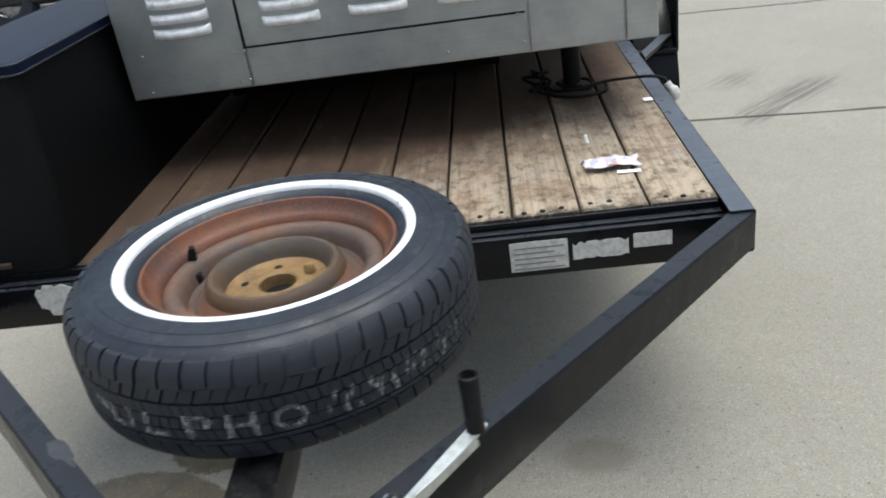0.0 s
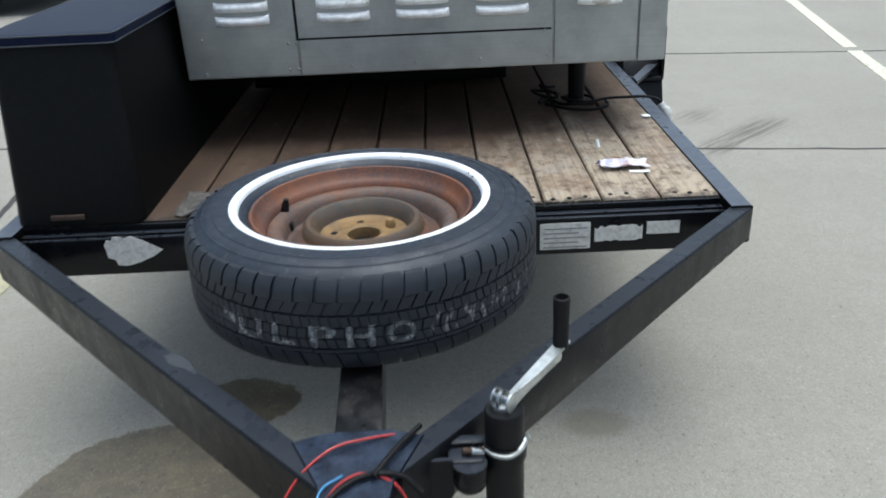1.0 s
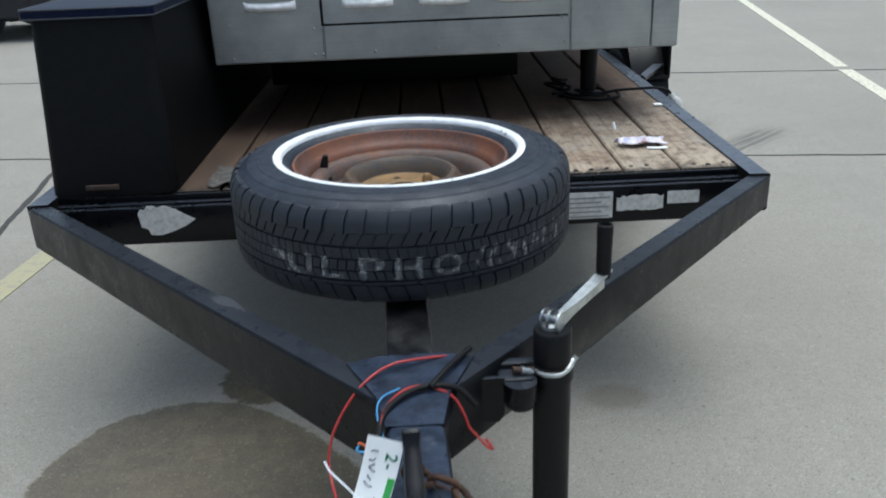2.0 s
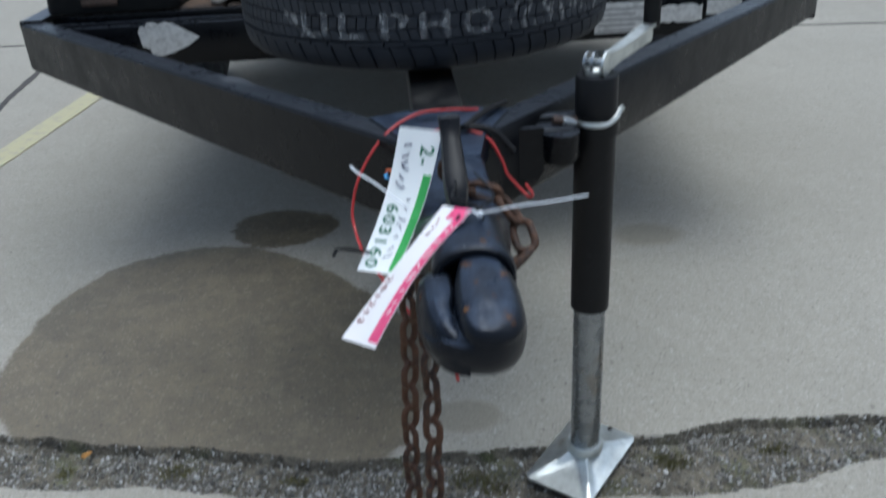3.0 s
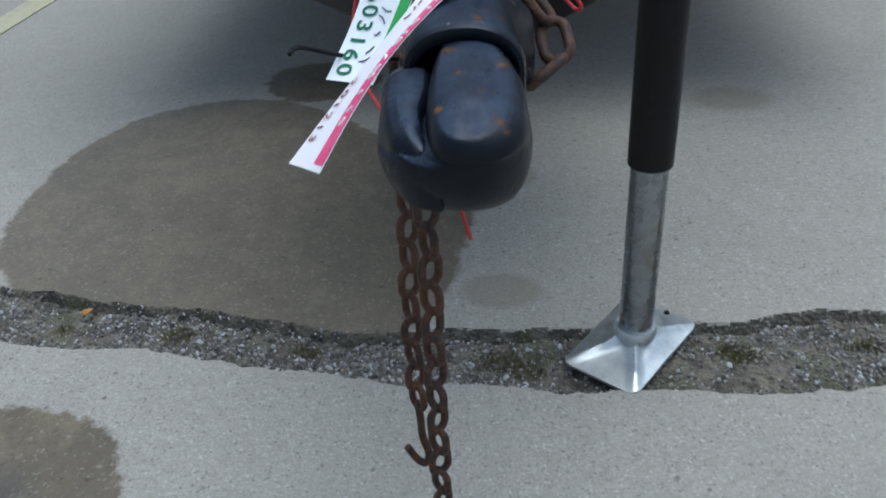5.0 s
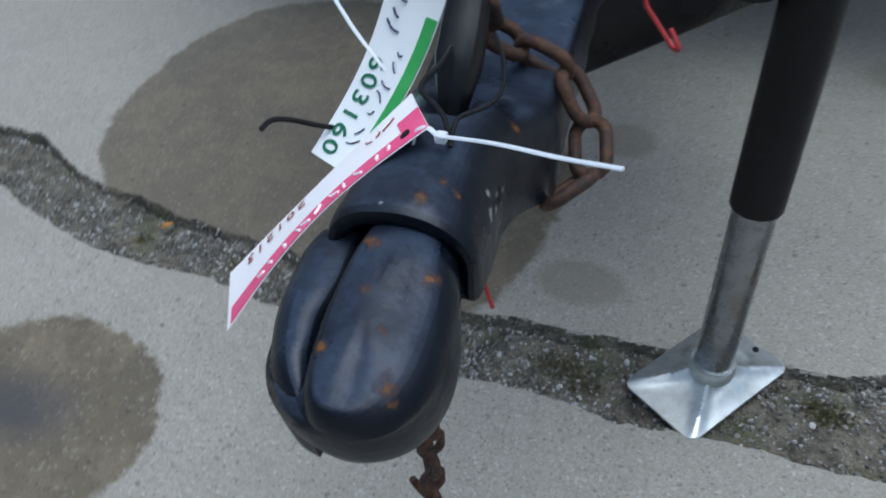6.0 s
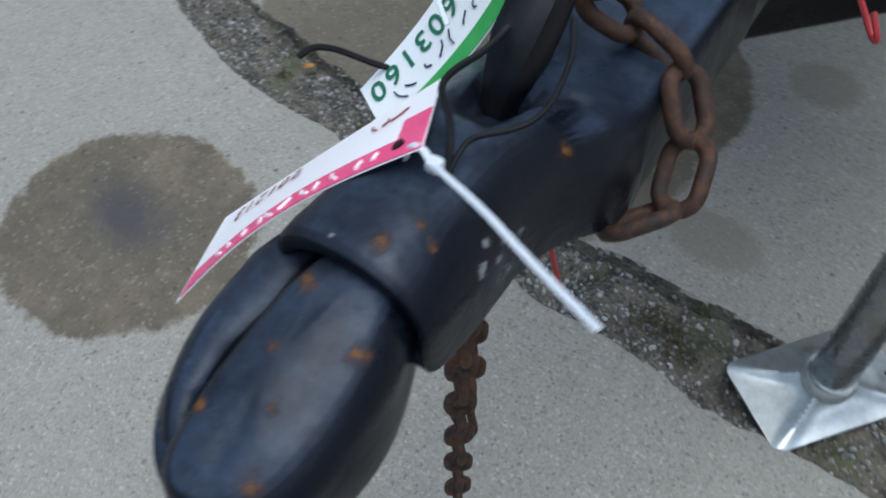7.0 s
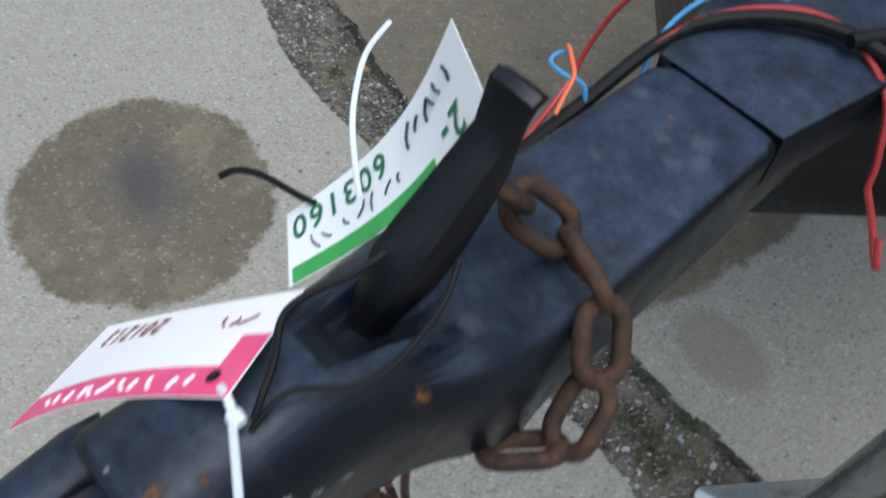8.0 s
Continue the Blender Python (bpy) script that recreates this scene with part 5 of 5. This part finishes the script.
line = [(0.53, 2.18, 0.646), (0.55, 2.11, 0.648), (0.60, 2.085, 0.653), (0.655, 2.10, 0.650), (0.65, 2.17, 0.655), (0.59, 2.20, 0.652), (0.56, 2.14, 0.660), (0.62, 2.09, 0.656), (0.70, 2.11, 0.660), (0.76, 2.10, 0.664), (0.82, 2.08, 0.668), (0.862, 2.07, 0.655), (0.868, 2.06, 0.61)]
under(part("cable", tube(line, 0.0045, 8), DARK), cord)
tangle = random.Random(6)
line = [(0.505 + tangle.uniform(-0.055, 0.055), 2.15 + tangle.uniform(-0.05, 0.05), 0.648 + 0.0028 * k + tangle.uniform(-0.003, 0.012)) for k in range(16)]
under(part("cable", tube(line, 0.005, 8), DARK), cord)
line = [(0.50, 2.12, 0.647), (0.56, 2.05, 0.648), (0.63, 2.03, 0.648), (0.69, 2.06, 0.65), (0.70, 2.14, 0.648)]
under(part("cable", tube(line, 0.005, 8), DARK), cord)
under(part("plug", tube([(0.862, 2.06, 0.648), (0.880, 2.05, 0.622), (0.885, 2.045, 0.60)], [0.012, 0.018, 0.016], 12, 4), DECAL, None, "grey cable plug"), cord)

# crumpled wrapper and a stub on the planks
def crumple(x0, y0, w, d, seed):
    bm = bmesh.new()
    n = 14
    g = []
    for j in range(n + 1):
        row = []
        for i in range(n + 1):
            u, v = i / n - 0.5, j / n - 0.5
            q = noise.noise_vector((u * 4, v * 4, seed))
            row.append(bm.verts.new((x0 + u * w + q.x * 0.01, y0 + v * d + q.y * 0.01, DECK + 0.012 + 0.012 * q.z + 0.012 * (0.5 - abs(v)))))
        g.append(row)
    for j in range(n):
        for i in range(n):
            bm.faces.new((g[j][i], g[j][i + 1], g[j + 1][i + 1], g[j + 1][i]))
    return bm


def make_wrapper():
    mat = material("printed_wrapper", (0.8, 0.78, 0.76), 0.35)
    n = Net(mat)
    k = n.noise(22, 3, 0.6, n.world())
    col = n.mix(n.ramp(k, 0.56, 0.64), (0.74, 0.71, 0.80), (0.62, 0.38, 0.36))
    n.set(n.mix(n.ramp(k, 0.38, 0.46, 0.8, 0), col, (0.36, 0.36, 0.55)))
    return mat


wrap = link("wrapper", crumple(0.622, 1.505, 0.125, 0.058, 2), make_wrapper())
solid = wrap.modifiers.new("thickness", "SOLIDIFY")
solid.thickness = 0.0012
tagged(wrap, "crumpled white and red printed wrapper lying on the planks", "wrapper")
strip_bm = box(-0.026, 0.026, -0.008, 0.008, 0.0, 0.0012)
bmesh.ops.subdivide_edges(strip_bm, edges=strip_bm.edges, cuts=4, use_grid_fill=True)
for v in strip_bm.verts:
    v.co.z += 1.2 * v.co.x ** 2 + 0.05 * abs(v.co.y)
slip = link("paper_slip", strip_bm, CARD)
slip.location = (0.655, 1.462, DECK + 0.0015)
slip.rotation_euler = (0, 0, radians(-4))
tagged(slip, "narrow white paper slip beside the wrapper", "paper slip")
tagged(link("cigarette_stub", tube([(0.588, 1.665, DECK + 0.003), (0.584, 1.671, DECK + 0.024)], 0.0042, 10, 1), CARD), "small white stub resting on the planks", "stub")
tagged(link("paper_scrap", box(0.775, 0.800, 1.93, 1.955, 0.6445, 0.6465, 0.0), CARD, smooth=False), "tiny white paper scrap on the side rail", "scrap")
pan = crumple(-0.430, 1.372, 0.13, 0.15, 9)
rag = link("grey_rag", pan, make_sheet("grey_rag_cloth", (0.062, 0.056, 0.052), (0.17, 0.155, 0.14), 0.85, 0.9))
rag.modifiers.new("thickness", "SOLIDIFY").thickness = 0.002
tagged(rag, "crumpled grey-brown scrap lying on the front planks", "rag")

# ---- chains ----
def link_mesh(length, width, r):
    """One oval chain link round the local x axis."""
    half = length / 2 - width / 2
    pts = []
    for k in range(10):
        t = -math.pi / 2 + math.pi * k / 9
        pts.append(Vector((half + (width / 2 - r) * math.cos(t), (width / 2 - r) * math.sin(t), 0)))
    pts += [Vector((-p.x, -p.y, 0)) for p in pts]
    bm = tube(pts, r, 8, 1, loop=True)
    mesh = bpy.data.meshes.new("chain_link")
    bmesh.ops.recalc_face_normals(bm, faces=bm.faces)
    bm.to_mesh(mesh)
    bm.free()
    mesh.materials.append(CHAIN)
    mesh.shade_smooth()
    return mesh


def hang_chain(owner, line, pitch, mesh, roll0=0.0, wobble=8):
    """Links one after another along a line, each turned a quarter against the last."""
    pts = smooth_line(line, 10)
    lens = [0.0]
    for a, b in zip(pts, pts[1:]):
        lens.append(lens[-1] + (b - a).length)
    rnd = random.Random(int(lens[-1] * 1e4))
    count = int(lens[-1] / pitch)

    def at(d):
        for i in range(len(pts) - 1):
            if lens[i + 1] >= d:
                return pts[i].lerp(pts[i + 1], (d - lens[i]) / max(1e-9, lens[i + 1] - lens[i]))
        return pts[-1]

    for k in range(count):
        a, b = at(k * pitch), at((k + 1) * pitch)
        d = (b - a).normalized()
        ref = Vector((0, -1, 0)) if abs(d.y) < 0.8 else Vector((0, 0, 1))
        sx = ref.cross(d).normalized()
        m = Matrix((d, sx, d.cross(sx))).transposed().to_4x4()
        turn = roll0 + 90 * (k % 2) + rnd.uniform(-wobble, wobble)
        ob = new("chain_link", mesh)
        ob.parent = owner
        ob.matrix_basis = Matrix.Translation(-owner.location) @ Matrix.Translation((a + b) / 2) @ m @ Matrix.Rotation(radians(turn), 4, "X")


LINK = link_mesh(0.0375, 0.0265, 0.0039)
BIG_LINK = link_mesh(0.0385, 0.0255, 0.0039)
hanging = thing("safety_chain", "rusty brown safety chain hanging from the tongue to the ground", "chain", (-0.05, 0.10, 0.55), "safety chains")
hang_chain(hanging, [(-0.0215, 0.066, 0.585), (-0.0240, 0.066, 0.45), (-0.0285, 0.064, 0.30), (-0.0325, 0.062, 0.16), (-0.0350, 0.060, 0.012)], 0.0297, LINK, 45)
pile = [(-0.035, 0.060, 0.010), (-0.037, 0.048, 0.008), (-0.027, 0.038, 0.008), (-0.012, 0.045, 0.010)]
hang_chain(hanging, pile, 0.0297, LINK, 40)
doubled = thing("safety_chain", "rusty brown safety chain hanging doubled, ending in a hook", "chain", (-0.06, 0.105, 0.55), "safety chains")
hang_chain(doubled, [(-0.042, 0.124, 0.590), (-0.047, 0.123, 0.46), (-0.055, 0.120, 0.32), (-0.057, 0.117, 0.185)], 0.0297, LINK, 45)
hook = tube([(-0.057, 0.117, 0.212), (-0.0565, 0.1165, 0.190), (-0.056, 0.116, 0.160), (-0.051, 0.114, 0.136), (-0.055, 0.111, 0.124), (-0.063, 0.110, 0.130), (-0.073, 0.110, 0.150)], 0.0042, 10)
under(part("hook", hook, CHAIN, None, "open rusty S-hook"), doubled)
side = thing("safety_chain", "rusty brown chain looped over the side of the coupler", "chain", (0.03, 0.14, 0.66), "safety chains")
hang_chain(side, [(-0.004, 0.110, 0.704), (-0.006, 0.124, 0.684), (0.006, 0.138, 0.664), (0.030, 0.142, 0.660), (0.046, 0.130, 0.648), (0.058, 0.119, 0.632), (0.064, 0.103, 0.618), (0.058, 0.086, 0.610), (0.040, 0.075, 0.606), (0.015, 0.072, 0.604)], 0.0307, BIG_LINK, 10, 18)

# ---- tags on the coupler ----
def card_point(corners, bend, u, v):
    """A place on a bent card: u along, v across; bend is its bulge and twist at half length."""
    a, b, c, d = (Vector(p) for p in corners)
    p = (a.lerp(b, v)).lerp(d.lerp(c, v), u)
    nrm = (d - a).cross(b - a).normalized()
    bulge, twist = bend
    p = p + Vector((0, 0, twist * (2 * v - 1) * math.sin(math.pi * u)))
    return p + nrm * bulge * math.sin(math.pi * u), nrm


def card(corners, bend, mat_name, owner, mat, u0=0, u1=1, v0=0, v1=1, lift=0.0, thick=0.0005, label="", curve_in=0.0):
    bm = bmesh.new()
    n, m = 16, 6
    front, back = [], []
    for i in range(n + 1):
        fr, br = [], []
        for j in range(m + 1):
            u, v = u0 + (u1 - u0) * i / n, v0 + (v1 - v0) * j / m
            p, nrm = card_point(corners, bend, u, v)
            p = p + nrm * curve_in * (2 * v - 1) ** 2 * u
            fr.append(p + nrm * (lift + thick))
            br.append(p + nrm * lift)
        front.append(fr)
        back.append(br)
    rings = [f + b[::-1] for f, b in zip(front, back)]
    return under(part(mat_name, loft(rings, bm=bm), mat, None, label, True), owner)


def card_text(text, corners, bend, owner, mat, u, v, high, along=True, flip=False, curve_in=0.0, space=1.2):
    """Lettering of the built-in font, laid on a card."""
    data = bpy.data.curves.new("digits", "FONT")
    data.body, data.size, data.align_x, data.align_y, data.space_character = text, high, "CENTER", "CENTER", space
    data.offset = high * 0.015
    ob = bpy.data.objects.new("digits", data)
    scene.collection.objects.link(ob)
    bpy.context.view_layer.update()
    mesh = bpy.data.meshes.new_from_object(ob.evaluated_get(bpy.context.evaluated_depsgraph_get()))
    bpy.data.objects.remove(ob)
    a, b, c, d = (Vector(p) for p in corners)
    long, wide = (d - a).length, (b - a).length
    k = -1 if flip else 1
    for w in mesh.vertices:
        x, y = w.co.x * k, w.co.y * k
        uu, vv = (u + x / long, v + y / wide) if along else (u - y / long, v + x / wide)
        p, nrm = card_point(corners, bend, uu, vv)
        w.co = p + nrm * (0.0011 + curve_in * (2 * vv - 1) ** 2 * uu)
    mesh.materials.append(mat)
    return under(new("lettering", mesh), owner)


def scribble(corners, bend, owner, mat, u0, u1, v0, v1, seed, count=7, r=0.00065):
    """Plain pen bars, uneven in place and slant, where handwriting stands."""
    rnd = random.Random(seed)
    for k in range(count):
        u = u0 + (u1 - u0) * (k + rnd.uniform(0.25, 0.75)) / count
        lean = rnd.uniform(-0.04, 0.04)
        low, high = v0 + (v1 - v0) * rnd.uniform(0, 0.3), v1 - (v1 - v0) * rnd.uniform(0, 0.35)
        pts = []
        for t in (0, 0.5, 1):
            p, nrm = card_point(corners, bend, u + lean * (t - 0.5) + rnd.uniform(-0.01, 0.01), low + (high - low) * t)
            pts.append(p + nrm * 0.0012)
        under(part("pen_bar", tube(pts, r, 5, 3), mat), owner)


# corners run: start of both edges, then the far end of both edges
GREEN_BEND, PINK_BEND = (-0.013, 0.0), (0.004, 0.005)
GREEN_TAG = [(-0.048, 0.133, 0.730), (-0.0105, 0.1155, 0.729), (-0.0605, 0.0595, 0.618), (-0.096, 0.083, 0.613)]
g = thing("paper_tag", "white stiff paper tag with green printing, tied to the coupler", "tag", (-0.05, 0.085, 0.62), "tags on the coupler")
card(GREEN_TAG, GREEN_BEND, "card", g, CARD)
card(GREEN_TAG, GREEN_BEND, "green_band", g, GREEN_INK, 0.30, 0.98, 0.79, 0.985, 0.0006, 0.0004, "green printed band")
card_text("603160", GREEN_TAG, GREEN_BEND, g, DARK_GREEN, 0.745, 0.27, 0.0175)
card_text("2-", GREEN_TAG, GREEN_BEND, g, DARK_GREEN, 0.17, 0.74, 0.019)
scribble(GREEN_TAG, GREEN_BEND, g, INK, 0.10, 0.40, 0.16, 0.44, 3, 6)
scribble(GREEN_TAG, GREEN_BEND, g, INK, 0.44, 0.92, 0.50, 0.72, 5, 7, 0.00045)

PINK_TAG = [(-0.015, 0.042, 0.690), (0.007, 0.001, 0.703), (-0.075, -0.058, 0.620), (-0.106, -0.006, 0.598)]
k = thing("paper_tag", "pale card tag with a bright pink margin, zip-tied to the coupler", "tag", (-0.05, -0.01, 0.62), "tags on the coupler")
card(PINK_TAG, PINK_BEND, "card", k, PALE_CARD)
card(PINK_TAG, PINK_BEND, "pink_band", k, PINK_CARD, 0.0, 0.97, 0.74, 0.995, 0.0006, 0.0004, "bright pink margin")
card(PINK_TAG, PINK_BEND, "pink_band", k, PINK_CARD, 0.0, 0.09, 0.45, 0.75, 0.0006, 0.0004)
card_text("201213", PINK_TAG, PINK_BEND, k, BROWN_INK, 0.70, 0.19, 0.0125, space=1.35)
scribble(PINK_TAG, PINK_BEND, k, BROWN_INK, 0.10, 0.24, 0.24, 0.36, 8, 3, 0.0004)
scribble(PINK_TAG, PINK_BEND, k, PALE_CARD, 0.12, 0.80, 0.83, 0.95, 9, 11, 0.0008)
p, nrm = card_point(PINK_TAG, PINK_BEND, 0.08, 0.84)
under(part("eyelet", tube([p, p + nrm * 0.0016], 0.0025, 12, 1), DARK), k)

zt = thing("zip_tie", "white nylon zip tie with its tail sticking out", "zip tie", (0.012, 0.0, 0.695))
under(part("head", box(0.0095, 0.0148, -0.0025, 0.0025, 0.6975, 0.7020, 0.0013), NYLON), zt)
under(part("tail", tube([(0.012, -0.001, 0.701), (0.038, -0.014, 0.711), (0.064, -0.028, 0.7195), (0.088, -0.041, 0.7285)], 0.00125, 8, 5, flat=0.5), NYLON), zt)
under(part("loop", tube([(0.011, 0.0, 0.700), (0.006, 0.0015, 0.7025), (0.001, 0.002, 0.700), (-0.001, 0.002, 0.693)], 0.0014, 8, 5, flat=0.5), NYLON), zt)
z2 = thing("zip_tie", "second white nylon zip tie behind the tag", "zip tie", (-0.06, 0.12, 0.68))
under(part("tail", tube([(-0.046, 0.088, 0.670), (-0.0646, 0.100, 0.682), (-0.0776, 0.1124, 0.688), (-0.0897, 0.1277, 0.690), (-0.0976, 0.1459, 0.690)], 0.0012, 8, 6, flat=0.5), NYLON), z2)
TIE = [(-0.050, 0.116, 0.612), (-0.070, 0.102, 0.620), (-0.087, 0.089, 0.628), (-0.103, 0.079, 0.637), (-0.110, 0.071, 0.641), (-0.113, 0.063, 0.640)]
stalk = thing("tie_wire", "thin dark wire sticking out under the tag", "wire", (-0.08, 0.08, 0.62))
under(part("strand", tube(TIE, 0.0016, 7), DARK), stalk)

# ---- wiring ----
def cable(name, label, mat, lines, at, r=0.0019):
    ob = thing(name, label, "wire", at)
    for pts in lines:
        under(part("strand", tube(pts, r, 8), mat), ob)
    return ob


wires = [cable("red_wire", "loose red electrical wire looping from the tongue tube", RED, [
    [(0.045, 0.43, 0.645), (0.01, 0.415, 0.652), (-0.035, 0.395, 0.655), (-0.075, 0.365, 0.640), (-0.106, 0.340, 0.602), (-0.118, 0.326, 0.565), (-0.116, 0.310, 0.545), (-0.110, 0.285, 0.538), (-0.102, 0.255, 0.5365), (-0.086, 0.215, 0.5345), (-0.062, 0.165, 0.525), (-0.034, 0.143, 0.501), (-0.020, 0.147, 0.485), (-0.007, 0.150, 0.432)],
    [(0.068, 0.320, 0.600), (0.062, 0.325, 0.618), (0.046, 0.335, 0.642), (0.010, 0.345, 0.652), (-0.02, 0.33, 0.652), (-0.040, 0.29, 0.650), (-0.046, 0.25, 0.64), (-0.046, 0.22, 0.625)],
    [(0.068, 0.32, 0.600), (0.080, 0.318, 0.585), (0.092, 0.31, 0.574), (0.096, 0.30, 0.580), (0.088, 0.305, 0.592)]], (0.0, 0.36, 0.64)),
    cable("blue_wire", "loose blue electrical wire beside the coupler", BLUE, [
    [(-0.02, 0.345, 0.650), (-0.039, 0.327, 0.652), (-0.0475, 0.310, 0.650), (-0.0475, 0.285, 0.648), (-0.0425, 0.2655, 0.642), (-0.038, 0.250, 0.615)],
    [(-0.038, 0.212, 0.615), (-0.047, 0.223, 0.641), (-0.058, 0.2195, 0.645), (-0.068, 0.2205, 0.645), (-0.0705, 0.227, 0.645), (-0.068, 0.2325, 0.645)]], (-0.04, 0.28, 0.64), 0.0013),
    cable("orange_wire", "frayed orange electrical wire beside the coupler", ORANGE, [
    [(-0.0459, 0.2015, 0.640), (-0.0505, 0.213, 0.644), (-0.0536, 0.2209, 0.647), (-0.060, 0.226, 0.649), (-0.0655, 0.2300, 0.650), (-0.0691, 0.2327, 0.648)]], (-0.05, 0.2, 0.63), 0.0012),
    cable("black_cable", "black cable running along the tongue tube", DARK, [
    [(-0.044, 0.15, 0.628), (-0.046, 0.22, 0.634), (-0.040, 0.29, 0.648), (0.0, 0.335, 0.653), (0.05, 0.345, 0.648), (0.08, 0.34, 0.62)],
    [(0.02, 0.335, 0.655), (0.05, 0.39, 0.655), (0.08, 0.44, 0.65)]], (-0.02, 0.3, 0.63), 0.004)]
bc = thing("wire_connector", "small blue crimp connector on the hanging red wire", "connector", (-0.05, 0.13, 0.5))
under(part("sleeve", tube([(-0.036, 0.143, 0.502), (-0.020, 0.145, 0.490)], 0.0062, 10, 1), BLUE_CAP), bc)

for ob in (side, g, k, zt, z2, stalk, bc, *wires):
    seat(ob)

# dry leaf in the joint
leaf = link("dry_leaf", loft([[(-0.680, 0.525, -0.004), (-0.672, 0.520, -0.002), (-0.664, 0.526, 0.0)], [(-0.678, 0.531, 0.0), (-0.668, 0.530, 0.003), (-0.660, 0.534, 0.001)], [(-0.674, 0.536, -0.003), (-0.667, 0.537, 0.0), (-0.662, 0.539, -0.002)]], closed=False, caps=False), LEAF)
leaf.modifiers.new("thickness", "SOLIDIFY").thickness = 0.0006
tagged(leaf, "small curled orange dry leaf lying in the joint", "leaf")


# ---- dark car parked far behind ----
def build_car():
    car = thing("parked_car", "dark navy car parked on the concrete beyond the trailer", "car", (-6.2, 9.9, 0))
    add = lambda name, bm, mat, label="", smooth=True: under(part(name, bm, mat, None, label, smooth), car)
    side = [(-8.35, 0.30), (-8.40, 0.62), (-8.25, 0.84), (-7.3, 0.95), (-6.9, 1.02), (-4.9, 1.0), (-4.25, 0.86), (-4.02, 0.66), (-4.05, 0.30), (-4.4, 0.22), (-8.0, 0.22)]
    add("body", loft([[(x, y, 0.6 + (z - 0.6) * k) for x, z in side] for y, k in ((9.00, 0.86), (9.03, 0.95), (9.08, 1.0), (10.70, 1.0), (10.76, 0.95), (10.79, 0.86))]), NAVY, "glossy dark navy body")
    roof = [(-7.5, 0.96), (-7.0, 1.40), (-6.6, 1.46), (-5.6, 1.44), (-4.75, 0.99)]
    add("cabin", loft([[(x, y, z) for x, z in roof] for y in (9.16, 9.22, 10.56, 10.62)]), NAVY)
    add("side_window", loft([[(x, y, z) for x, z in ((-7.25, 1.0), (-6.92, 1.34), (-6.5, 1.40), (-5.65, 1.38), (-5.0, 1.03))] for y in (9.150, 9.164)]), LID, "dark tinted glass")
    for x in (-7.55, -4.95):
        for y in (9.10, 10.68):
            tyre = add("wheel", turned([(0.19, -0.10), (0.26, -0.105), (0.31, -0.09), (0.32, 0.0), (0.31, 0.09), (0.26, 0.105), (0.19, 0.10)], 36), RUBBER)
            tyre.matrix_parent_inverse = Matrix.Identity(4)
            tyre.matrix_basis = Matrix.Translation(-car.location) @ Matrix.Translation((x, y, 0.32)) @ Matrix.Rotation(radians(90), 4, "X")
            part("rim", turned([(0.19, 0.085), (0.17, 0.06), (0.05, 0.08), (0.0, 0.085)], 24), GALV, tyre)
    add("headlight", box(-4.12, -4.03, 9.12, 9.45, 0.64, 0.76, 0.02), CARD)


NAVY = make_paint("navy_car_paint", (0.008, 0.010, 0.016), 0.15, 0.95, 0.05)
build_car()
